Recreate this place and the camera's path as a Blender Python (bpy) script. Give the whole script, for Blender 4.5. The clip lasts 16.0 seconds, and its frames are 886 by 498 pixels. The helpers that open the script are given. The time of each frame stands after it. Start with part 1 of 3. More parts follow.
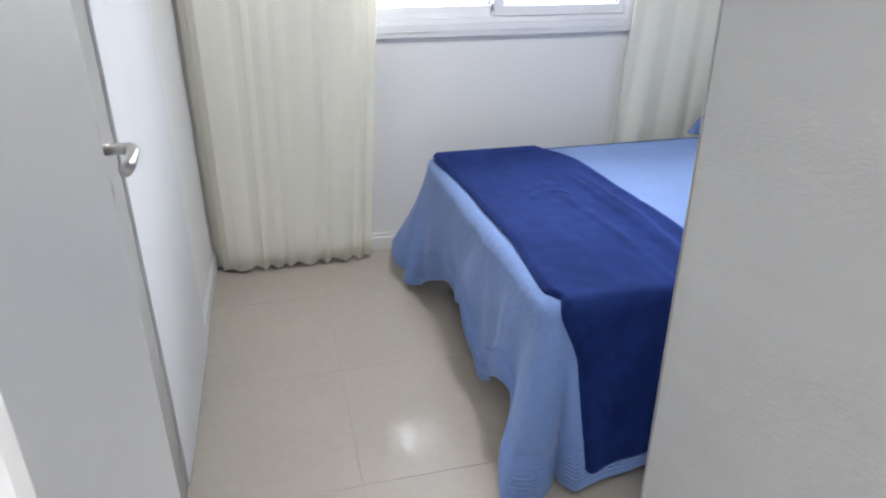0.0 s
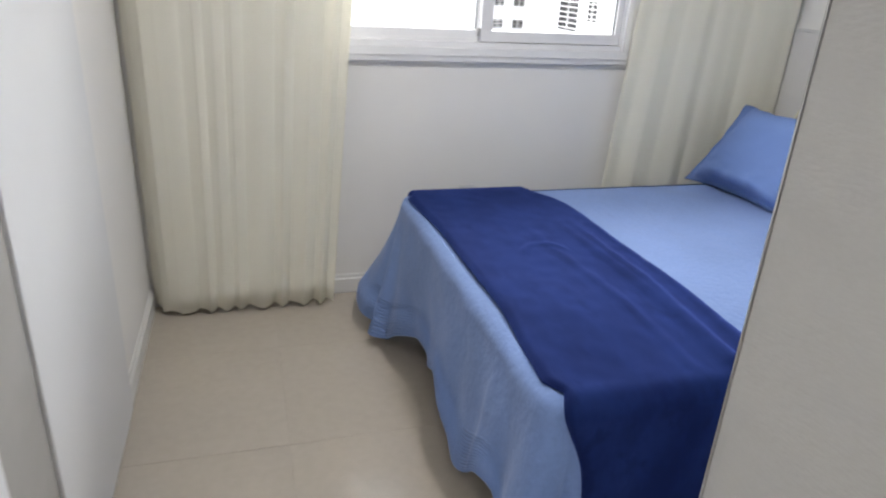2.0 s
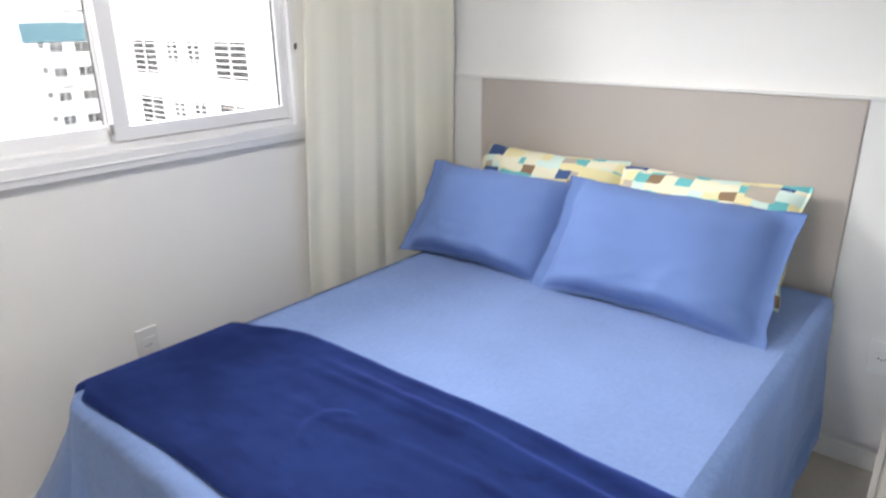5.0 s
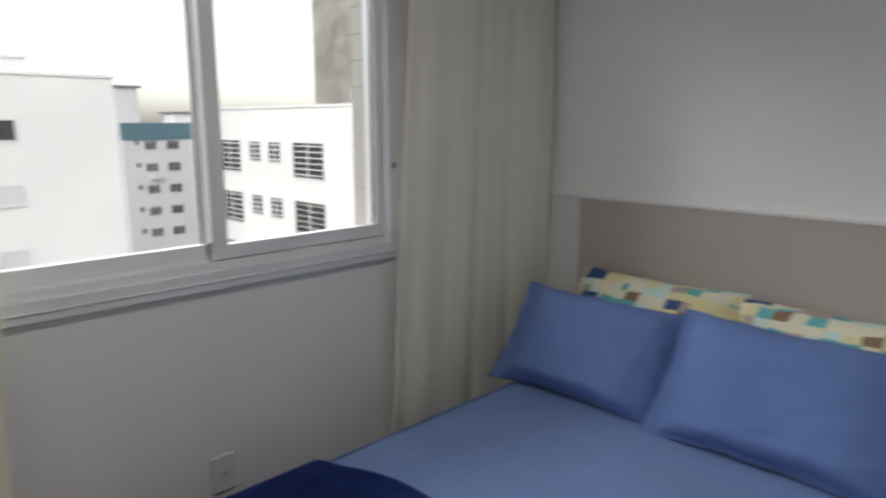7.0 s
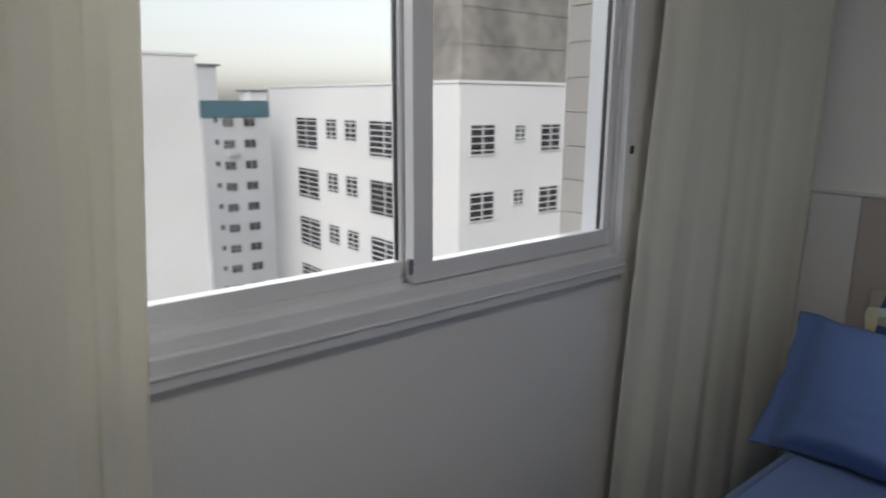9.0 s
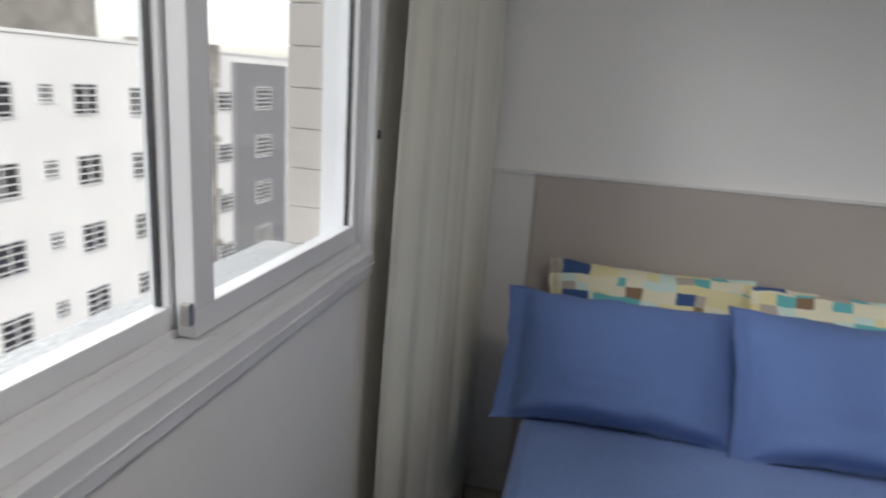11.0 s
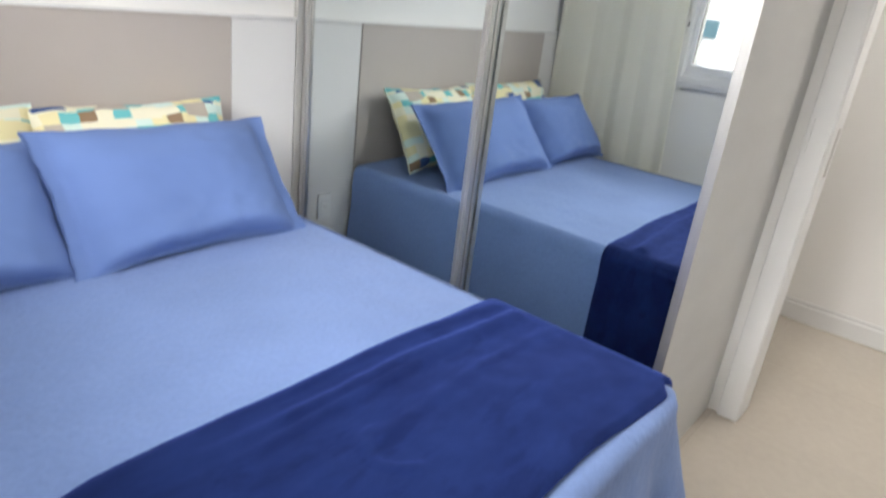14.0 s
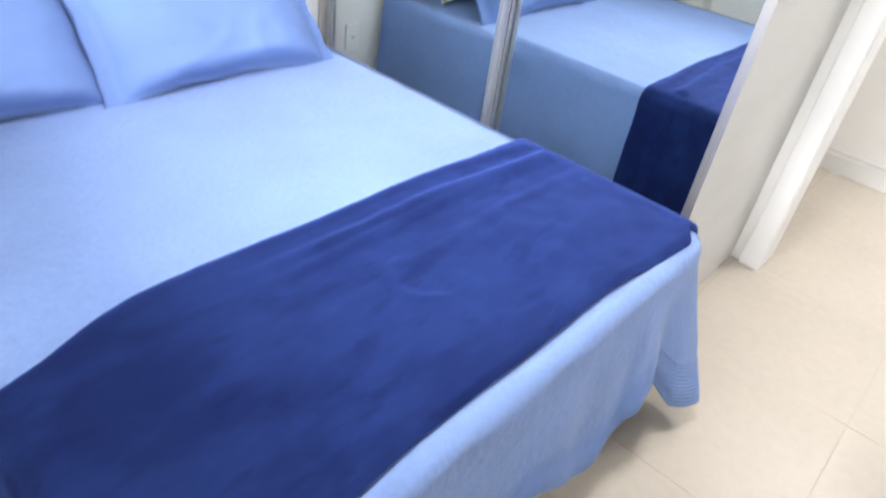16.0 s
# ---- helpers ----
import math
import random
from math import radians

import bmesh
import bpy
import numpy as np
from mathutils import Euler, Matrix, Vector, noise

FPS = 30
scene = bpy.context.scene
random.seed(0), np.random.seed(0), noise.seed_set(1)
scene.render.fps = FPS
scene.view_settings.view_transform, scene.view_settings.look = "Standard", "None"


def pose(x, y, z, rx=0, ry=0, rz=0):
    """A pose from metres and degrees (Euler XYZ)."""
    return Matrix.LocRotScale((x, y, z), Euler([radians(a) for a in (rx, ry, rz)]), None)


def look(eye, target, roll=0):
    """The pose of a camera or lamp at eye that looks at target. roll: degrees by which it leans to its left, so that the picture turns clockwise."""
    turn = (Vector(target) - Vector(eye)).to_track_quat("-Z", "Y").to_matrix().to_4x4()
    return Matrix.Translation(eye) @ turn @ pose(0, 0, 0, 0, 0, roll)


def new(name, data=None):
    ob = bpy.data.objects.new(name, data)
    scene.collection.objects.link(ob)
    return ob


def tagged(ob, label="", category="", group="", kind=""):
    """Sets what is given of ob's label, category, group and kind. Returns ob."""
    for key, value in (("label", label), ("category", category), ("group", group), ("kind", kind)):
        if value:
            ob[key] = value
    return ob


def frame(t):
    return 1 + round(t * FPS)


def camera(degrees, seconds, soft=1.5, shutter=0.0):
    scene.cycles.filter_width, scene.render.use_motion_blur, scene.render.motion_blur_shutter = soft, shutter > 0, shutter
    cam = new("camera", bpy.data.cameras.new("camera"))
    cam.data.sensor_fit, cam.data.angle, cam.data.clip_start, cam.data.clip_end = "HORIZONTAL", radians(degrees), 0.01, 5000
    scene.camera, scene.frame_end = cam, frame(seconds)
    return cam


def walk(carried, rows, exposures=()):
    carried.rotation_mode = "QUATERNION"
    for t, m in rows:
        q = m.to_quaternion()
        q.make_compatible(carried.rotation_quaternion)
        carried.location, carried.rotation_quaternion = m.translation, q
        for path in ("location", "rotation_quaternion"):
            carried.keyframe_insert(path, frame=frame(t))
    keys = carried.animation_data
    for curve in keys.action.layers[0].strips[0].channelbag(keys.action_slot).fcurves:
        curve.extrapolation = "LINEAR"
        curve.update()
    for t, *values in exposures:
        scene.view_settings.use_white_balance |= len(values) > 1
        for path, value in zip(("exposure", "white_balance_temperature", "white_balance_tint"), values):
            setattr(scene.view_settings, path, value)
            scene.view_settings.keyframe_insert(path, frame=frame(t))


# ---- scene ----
cam = camera(67.9, 16.0, soft=2.1, shutter=0.5)
PATH = [
    (0, (-2.524, -3.128, 1.431), (-2.075, -1.363, 0.602), -0.1),
    (0.5, (-2.503, -3.115, 1.431), (-2.064, -1.333, 0.636), -1.0),
    (1, (-2.474, -3.028, 1.415), (-2.017, -1.234, 0.659), 0.5),
    (1.5, (-2.471, -2.876, 1.407), (-2.011, -1.084, 0.649), 1.1),
    (2, (-2.462, -2.782, 1.396), (-1.911, -1.019, 0.630), 3.3),
    (2.5, (-2.431, -2.589, 1.378), (-1.694, -0.908, 0.582), 2.9),
    (3, (-2.395, -2.404, 1.386), (-1.544, -0.818, 0.515), 2.3),
    (5.5, (-2.407, -2.096, 1.552), (-0.866, -0.941, 1.012), -1.2),
    (6, (-2.392, -2.091, 1.591), (-0.824, -0.904, 1.226), -0.9),
    (6.5, (-2.398, -2.046, 1.580), (-0.821, -0.859, 1.261), 0.7),
    (7, (-2.366, -1.898, 1.563), (-0.986, -0.500, 1.184), 0.0),
    (7.5, (-2.295, -1.656, 1.534), (-1.192, -0.037, 1.132), -0.3),
    (8, (-2.270, -1.454, 1.525), (-1.312, 0.249, 1.094), 0.4),
    (10.5, (-2.328, -0.667, 1.544), (-0.534, 0.075, 1.063), 2.3),
    (11, (-2.290, -0.536, 1.539), (-0.397, -0.118, 1.046), 3.8),
    (11.5, (-2.297, -0.341, 1.526), (-0.374, -0.575, 1.026), 4.2),
    (12, (-2.283, -0.289, 1.485), (-0.477, -1.006, 1.009), 5.2),
    (12.5, (-2.245, -0.302, 1.462), (-0.650, -1.402, 0.963), 4.7),
    (13, (-2.199, -0.210, 1.519), (-0.933, -1.635, 0.914), 6.6),
    (13.5, (-2.239, -0.314, 1.449), (-1.056, -1.821, 0.877), 6.5),
    (14, (-2.259, -0.337, 1.439), (-1.124, -1.811, 0.705), 7.0),
    (14.5, (-2.251, -0.306, 1.413), (-1.148, -1.653, 0.429), 8.7),
    (15, (-2.252, -0.323, 1.409), (-1.242, -1.558, 0.203), 9.9),
    (15.5, (-2.268, -0.331, 1.412), (-1.297, -1.536, 0.145), 9.8),
    (16, (-2.261, -0.343, 1.429), (-1.251, -1.620, 0.268), 8.6),
]
walk(cam, [(t, look(eye, target, roll)) for t, eye, target, roll in PATH],
     [(0, 2.6, 5950, 10), (1, 2.6, 6100, 10), (2, 2.35, 6400, 10), (3, 2.75, 6500, 10), (5.5, 2.55, 6600, 10), (6, 2.0, 6700, 10), (7, 1.08, 6550, 10), (8, 0.62, 6420, 10),
      (10.5, 0.90, 6450, 10), (11.5, 1.72, 6650, 10), (12.5, 2.4, 6700, 10), (13.5, 2.52, 6600, 10), (14, 2.5, 6600, 10), (15, 3.05, 6500, 10), (16, 3.38, 6350, 10)])

# ---- world and sun: hazy evening sky ----
world = bpy.data.worlds.new("sky")
scene.world = world
world.use_nodes = True
wn = world.node_tree.nodes
sky = wn.new("ShaderNodeTexSky")
sky.sky_type = "NISHITA"
sky.sun_disc = False
sky.sun_elevation, sky.sun_rotation = radians(28), radians(235)
sky.dust_density, sky.air_density, sky.ozone_density = 1.6, 1.0, 1.0
wn["Background"].inputs[1].default_value = 0.115
haze = wn.new("ShaderNodeHueSaturation")
haze.inputs["Saturation"].default_value = 0.3
tint = wn.new("ShaderNodeMix")
tint.data_type, tint.blend_type = "RGBA", "MULTIPLY"
tint.inputs[0].default_value, tint.inputs[7].default_value = 1.0, (1.06, 1.0, 0.97, 1)
world.node_tree.links.new(sky.outputs[0], haze.inputs["Color"])
world.node_tree.links.new(haze.outputs[0], tint.inputs[6])
world.node_tree.links.new(tint.outputs[2], wn["Background"].inputs[0])
sun = new("sun", bpy.data.lights.new("sun", "SUN"))
sun.data.energy, sun.data.angle, sun.data.color = 0.7, radians(20), (1.0, 0.98, 0.95)
sun.matrix_world = look((0, 0, 0), (0.74, 0.48, -0.50))


def sky_lamp(name, eye, target, w, h, watts, color):
    """An added area lamp that stands in for sky light through an opening."""
    ob = new(name, bpy.data.lights.new(name, "AREA"))
    ob.data.shape, ob.data.size, ob.data.size_y, ob.data.energy, ob.data.color = "RECTANGLE", w, h, watts, color
    ob.matrix_world = look(eye, target)
    return ob


# Added outside, above the camera's view, to brighten the room.
sky_lamp("window_sky_fill", (-1.5, 12.0, 7.4), (-1.5, 0.0, 1.6), 32.0, 5.6, 2100, (0.99, 0.98, 0.97))


# ---- helpers ----
def part(name, bm, material, parent=None, label="", smooth=False):
    me = bpy.data.meshes.new(name)
    bm.to_mesh(me)
    bm.free()
    if material:
        me.materials.append(material)
    if smooth:
        for p in me.polygons:
            p.use_smooth = True
    ob = new(name, me)
    if parent is not None:
        ob.parent = parent
    if label:
        ob["label"] = label
    return ob


def thing(name, at, label, category, group="", kind=""):
    ob = new(name)
    ob.location = at
    ob.empty_display_size = 0.1
    return tagged(ob, label, category, group, kind)


def under(child, parent):
    """Hang a part built in world places under a thing."""
    child.parent = parent
    child.matrix_parent_inverse = Matrix.Translation(-Vector(parent.location))
    return child


def add_box(bm, lo, hi, bevel=0.0, seg=2):
    lo, hi = Vector(lo), Vector(hi)
    m = Matrix.Translation((lo + hi) / 2) @ Matrix.Diagonal((*(hi - lo), 1))
    made = bmesh.ops.create_cube(bm, size=1, matrix=m)
    if bevel:
        edges = list({e for v in made["verts"] for e in v.link_edges})
        bmesh.ops.bevel(bm, geom=edges, offset=bevel, segments=seg, affect="EDGES", profile=0.7)
    return bm


def box(lo, hi, bevel=0.0, seg=2):
    return add_box(bmesh.new(), lo, hi, bevel, seg)


def boxes(*rows, bevel=0.0):
    bm = bmesh.new()
    for lo, hi in rows:
        add_box(bm, lo, hi, bevel)
    return bm


def tube(points, radius, sides=12, caps=True):
    """A round bar that follows the points."""
    bm = bmesh.new()
    pts = [Vector(p) for p in points]
    rings = []
    side = None
    for i, p in enumerate(pts):
        a, b = pts[max(i - 1, 0)], pts[min(i + 1, len(pts) - 1)]
        d = (b - a).normalized()
        if side is None:
            side = d.orthogonal().normalized()
        side = (side - d * side.dot(d)).normalized()
        up = d.cross(side)
        r = radius[i] if isinstance(radius, (list, tuple)) else radius
        rings.append([bm.verts.new(p + r * (math.cos(k * math.tau / sides) * side + math.sin(k * math.tau / sides) * up)) for k in range(sides)])
    for a, b in zip(rings, rings[1:]):
        for k in range(sides):
            bm.faces.new((a[k], a[(k + 1) % sides], b[(k + 1) % sides], b[k]))
    if caps:
        bm.faces.new(rings[0][::-1])
        bm.faces.new(rings[-1])
    bmesh.ops.recalc_face_normals(bm, faces=bm.faces)
    return bm


def sheet(nu, nv, place, uv=None):
    """A grid of nu by nv cells; place(u, v) gives the point for u, v from 0 to 1."""
    bm = bmesh.new()
    layer = bm.loops.layers.uv.new("UVMap") if uv else None
    grid = [[bm.verts.new(place(i / nu, j / nv)) for j in range(nv + 1)] for i in range(nu + 1)]
    for i in range(nu):
        for j in range(nv):
            f = bm.faces.new((grid[i][j], grid[i + 1][j], grid[i + 1][j + 1], grid[i][j + 1]))
            f.smooth = True
            if layer:
                for lp, (a, b) in zip(f.loops, ((i, j), (i + 1, j), (i + 1, j + 1), (i, j + 1))):
                    lp[layer].uv = uv(a / nu, b / nv)
    return bm


def smoothstep(a, b, x):
    t = min(1, max(0, (x - a) / (b - a)))
    return t * t * (3 - 2 * t)


def wob(x, y, z=0.0, size=1.0):
    return noise.noise(Vector((x / size, y / size, z)))


# ---- materials ----
def mat(name, color, rough=0.6, metal=0.0, spec=0.5, vary=0.06, scale=6.0, bump=0.0, bump_scale=200.0, fine=0.0, fine_scale=120.0,
        stretch=(1, 1, 1), sheen=0.0, coat=0.0):
    """Principled paint with colour that wanders at two scales, and a fine relief."""
    m = bpy.data.materials.new(name)
    m.use_nodes = True
    nt = m.node_tree
    b = nt.nodes["Principled BSDF"]
    b.inputs["Roughness"].default_value, b.inputs["Metallic"].default_value = rough, metal
    b.inputs["Specular IOR Level"].default_value = spec
    b.inputs["Sheen Weight"].default_value = sheen
    b.inputs["Coat Weight"].default_value = coat
    co = nt.nodes.new("ShaderNodeTexCoord")
    mp = nt.nodes.new("ShaderNodeMapping")
    mp.inputs["Scale"].default_value = stretch
    nt.links.new(co.outputs["Object"], mp.inputs[0])
    n1 = nt.nodes.new("ShaderNodeTexNoise")
    n1.inputs["Scale"].default_value, n1.inputs["Detail"].default_value = scale, 4
    nt.links.new(mp.outputs[0], n1.inputs["Vector"])
    r1 = nt.nodes.new("ShaderNodeValToRGB")
    lo = [max(0, c * (1 - vary)) for c in color]
    hi = [min(1, c * (1 + vary)) for c in color]
    r1.color_ramp.elements[0].position, r1.color_ramp.elements[1].position = 0.3, 0.7
    r1.color_ramp.elements[0].color, r1.color_ramp.elements[1].color = (*lo, 1), (*hi, 1)
    nt.links.new(n1.outputs[0], r1.inputs[0])
    out = r1.outputs[0]
    n2 = nt.nodes.new("ShaderNodeTexNoise")
    n2.inputs["Scale"].default_value, n2.inputs["Detail"].default_value = fine_scale, 2
    nt.links.new(mp.outputs[0], n2.inputs["Vector"])
    if fine:
        mx = nt.nodes.new("ShaderNodeMix")
        mx.data_type, mx.blend_type = "RGBA", "OVERLAY"
        mx.inputs[0].default_value = fine
        nt.links.new(out, mx.inputs[6])
        nt.links.new(n2.outputs[0], mx.inputs[7])
        out = mx.outputs[2]
    nt.links.new(out, b.inputs["Base Color"])
    if bump:
        n3 = nt.nodes.new("ShaderNodeTexNoise")
        n3.inputs["Scale"].default_value, n3.inputs["Detail"].default_value = bump_scale, 3
        nt.links.new(mp.outputs[0], n3.inputs["Vector"])
        bp = nt.nodes.new("ShaderNodeBump")
        bp.inputs["Strength"].default_value, bp.inputs["Distance"].default_value = bump, 0.01
        nt.links.new(n3.outputs[0], bp.inputs["Height"])
        nt.links.new(bp.outputs[0], b.inputs["Normal"])
    return m


WALL = mat("wall paint", (0.86, 0.85, 0.84), 0.75, vary=0.02, scale=1.5, bump=0.12, bump_scale=160)
CEIL = mat("ceiling paint", (0.88, 0.88, 0.87), 0.8, vary=0.02, scale=1.5, bump=0.08, bump_scale=120)
TRIM = mat("white enamel", (0.78, 0.78, 0.78), 0.35, vary=0.02, scale=4)
DOOR = mat("white door lacquer", (0.76, 0.77, 0.79), 0.4, vary=0.02, scale=3, bump=0.05, bump_scale=60)
GREYSTRIP = mat("grey strip", (0.38, 0.37, 0.35), 0.6, vary=0.06, scale=8)
PANEL = mat("wardrobe board", (0.58, 0.575, 0.56), 0.5, vary=0.03, scale=3, bump=0.12, bump_scale=55, stretch=(1, 1, 3.5), fine=0.05, fine_scale=80)
PVC = mat("window frame", (0.80, 0.80, 0.82), 0.35, vary=0.03, scale=6)
ALU = mat("brushed aluminium", (0.62, 0.61, 0.60), 0.33, 0.9, vary=0.05, scale=20, stretch=(30, 30, 1))
STEEL = mat("satin steel", (0.56, 0.54, 0.52), 0.3, 1.0, vary=0.05, scale=40)
TILE = mat("polished porcelain", (0.47, 0.425, 0.365), 0.11, spec=0.5, vary=0.03, scale=2.2, fine=0.06, fine_scale=30)
GROUT = mat("grout", (0.43, 0.39, 0.335), 0.8, vary=0.08, scale=20)
HEAD = mat("greige headboard", (0.50, 0.45, 0.42), 0.7, vary=0.03, scale=2, bump=0.3, bump_scale=400, fine=0.1, fine_scale=300)
WHITEPANEL = mat("white panel", (0.74, 0.73, 0.73), 0.5, vary=0.02, scale=2)
SOCKET = mat("switch plastic", (0.78, 0.78, 0.78), 0.35, vary=0.01, scale=10)
DARK = mat("dark slot", (0.02, 0.02, 0.02), 0.6, vary=0.1, scale=10)
RUBBER = mat("dark gasket", (0.03, 0.03, 0.035), 0.5, vary=0.1, scale=10)
def plush_material():
    """Brushed pile: patches where the nap lies one way or the other, with fairly crisp edges."""
    m = mat("navy plush", (0.016, 0.030, 0.135), 0.95, spec=0.05, bump=0.12, bump_scale=700)
    nt = m.node_tree
    co, mp = nt.nodes.new("ShaderNodeTexCoord"), nt.nodes.new("ShaderNodeMapping")
    mp.inputs["Scale"].default_value = (1.5, 0.6, 1.0)
    mp.inputs["Rotation"].default_value = (0, 0, 0.35)
    nt.links.new(co.outputs["Object"], mp.inputs[0])
    last = None
    for scale, lo, hi, dark, share in ((5.5, 0.36, 0.60, (0.0075, 0.0145, 0.070), 1.0), (12.0, 0.33, 0.47, (0.0055, 0.0105, 0.055), 0.62), (34.0, 0.3, 0.7, (0.0080, 0.0158, 0.074), 0.35)):
        n, rp = nt.nodes.new("ShaderNodeTexNoise"), nt.nodes.new("ShaderNodeMapRange")
        n.inputs["Scale"].default_value, n.inputs["Detail"].default_value, n.inputs["Roughness"].default_value = scale, 5, 0.55
        nt.links.new(mp.outputs[0], n.inputs["Vector"])
        rp.interpolation_type = "SMOOTHSTEP"
        rp.inputs["From Min"].default_value, rp.inputs["From Max"].default_value = lo, hi
        rp.inputs["To Min"].default_value, rp.inputs["To Max"].default_value = share, 0.0
        nt.links.new(n.outputs[0], rp.inputs["Value"])
        mx = nt.nodes.new("ShaderNodeMix")
        mx.data_type = "RGBA"
        mx.inputs[6].default_value, mx.inputs[7].default_value = (0.0120, 0.0245, 0.108, 1), (*dark, 1)
        nt.links.new(rp.outputs["Result"], mx.inputs[0])
        if last:
            nt.links.new(last, mx.inputs[6])
        last = mx.outputs[2]
    pile = nt.nodes["Principled BSDF"]
    pile.inputs["Sheen Weight"].default_value, pile.inputs["Sheen Roughness"].default_value = 0.55, 0.45
    pile.inputs["Sheen Tint"].default_value = (0.10, 0.17, 0.62, 1)
    nt.links.new(last, pile.inputs["Base Color"])
    return m


NAVY = plush_material()
PILLOW = mat("blue pillowcase", (0.130, 0.205, 0.445), 0.85, spec=0.15, vary=0.05, scale=5, bump=0.25, bump_scale=500, sheen=0.05)
LEGM = mat("black plastic foot", (0.015, 0.015, 0.015), 0.4, vary=0.1, scale=10)
BOXM = mat("bed base fabric", (0.55, 0.55, 0.56), 0.9, vary=0.05, scale=20, bump=0.2, bump_scale=400)


def bedspread_material():
    """Light blue cotton with a ribbed hem, crossed by fine quilting."""
    m = mat("blue bedspread", (0.175, 0.262, 0.512), 0.85, spec=0.15, vary=0.06, scale=3.5, bump=0.0, fine=0.1, fine_scale=90, sheen=0.15)
    nt = m.node_tree
    uv = nt.nodes.new("ShaderNodeUVMap")
    sep = nt.nodes.new("ShaderNodeSeparateXYZ")
    nt.links.new(uv.outputs[0], sep.inputs[0])
    wave = nt.nodes.new("ShaderNodeMath")
    wave.operation = "SINE"
    mul = nt.nodes.new("ShaderNodeMath")
    mul.operation, mul.inputs[1].default_value = "MULTIPLY", math.tau / 0.011
    nt.links.new(sep.outputs[1], mul.inputs[0])
    nt.links.new(mul.outputs[0], wave.inputs[0])
    band = nt.nodes.new("ShaderNodeMapRange")
    band.inputs[1].default_value, band.inputs[2].default_value = 0.15, 0.14
    band.inputs[3].default_value, band.inputs[4].default_value = 0.0, 1.0
    nt.links.new(sep.outputs[1], band.inputs[0])
    both = nt.nodes.new("ShaderNodeMath")
    both.operation = "MULTIPLY"
    nt.links.new(wave.outputs[0], both.inputs[0])
    nt.links.new(band.outputs[0], both.inputs[1])
    co = nt.nodes.new("ShaderNodeTexCoord")
    n = nt.nodes.new("ShaderNodeTexNoise")
    n.inputs["Scale"].default_value, n.inputs["Detail"].default_value = 45, 5
    nt.links.new(co.outputs["Object"], n.inputs["Vector"])
    add = nt.nodes.new("ShaderNodeMath")
    add.operation, add.inputs[1].default_value = "MULTIPLY_ADD", 0.5
    nt.links.new(both.outputs[0], add.inputs[0])
    nt.links.new(n.outputs[0], add.inputs[2])
    bp = nt.nodes.new("ShaderNodeBump")
    bp.inputs["Strength"].default_value, bp.inputs["Distance"].default_value = 0.55, 0.006
    nt.links.new(add.outputs[0], bp.inputs["Height"])
    nt.links.new(bp.outputs[0], nt.nodes["Principled BSDF"].inputs["Normal"])
    return m


def patch_material():
    """Patterned pillowcase: blocks of cream, turquoise, navy, brown and white."""
    m = bpy.data.materials.new("patchwork cotton")
    m.use_nodes = True
    nt = m.node_tree
    b = nt.nodes["Principled BSDF"]
    b.inputs["Roughness"].default_value = 0.85
    uv = nt.nodes.new("ShaderNodeUVMap")
    wv = nt.nodes.new("ShaderNodeTexNoise")
    wv.inputs["Scale"].default_value = 14
    nt.links.new(uv.outputs[0], wv.inputs["Vector"])
    soft = nt.nodes.new("ShaderNodeVectorMath")
    soft.operation = "MULTIPLY_ADD"
    soft.inputs[1].default_value = (0.018, 0.018, 0)
    nt.links.new(wv.outputs["Color"], soft.inputs[0])
    nt.links.new(uv.outputs[0], soft.inputs[2])
    cols = []
    for k, (sx, sy) in enumerate(((19, 27), (11, 17))):
        mp = nt.nodes.new("ShaderNodeMapping")
        mp.inputs["Scale"].default_value = (sx, sy, 1)
        mp.inputs["Location"].default_value = (3.3 * k, 7.1 * k, 0)
        nt.links.new(soft.outputs[0], mp.inputs[0])
        fl = nt.nodes.new("ShaderNodeVectorMath")
        fl.operation = "FLOOR"
        nt.links.new(mp.outputs[0], fl.inputs[0])
        wnz = nt.nodes.new("ShaderNodeTexWhiteNoise")
        wnz.noise_dimensions = "2D"
        nt.links.new(fl.outputs[0], wnz.inputs["Vector"])
        ramp = nt.nodes.new("ShaderNodeValToRGB")
        ramp.color_ramp.interpolation = "CONSTANT"
        pal = ((0.0, (0.76, 0.69, 0.40)), (0.26, (0.62, 0.76, 0.70)), (0.46, (0.14, 0.48, 0.50)), (0.62, (0.78, 0.75, 0.58)),
               (0.82, (0.04, 0.09, 0.24)), (0.88, (0.45, 0.40, 0.34)), (0.95, (0.26, 0.17, 0.10)))
        el = ramp.color_ramp.elements
        el[0].color = (*pal[0][1], 1)
        el[1].position, el[1].color = pal[1][0], (*pal[1][1], 1)
        for p, c in pal[2:]:
            e = el.new(p)
            e.color = (*c, 1)
        nt.links.new(wnz.outputs["Value"], ramp.inputs[0])
        cols.append((ramp, wnz))
    mx = nt.nodes.new("ShaderNodeMix")
    mx.data_type = "RGBA"
    gate = nt.nodes.new("ShaderNodeMath")
    gate.operation, gate.inputs[1].default_value = "GREATER_THAN", 0.5
    nt.links.new(cols[1][1].outputs["Color"], gate.inputs[0])
    nt.links.new(gate.outputs[0], mx.inputs[0])
    nt.links.new(cols[0][0].outputs[0], mx.inputs[6])
    nt.links.new(cols[1][0].outputs[0], mx.inputs[7])
    nt.links.new(mx.outputs[2], b.inputs["Base Color"])
    return m


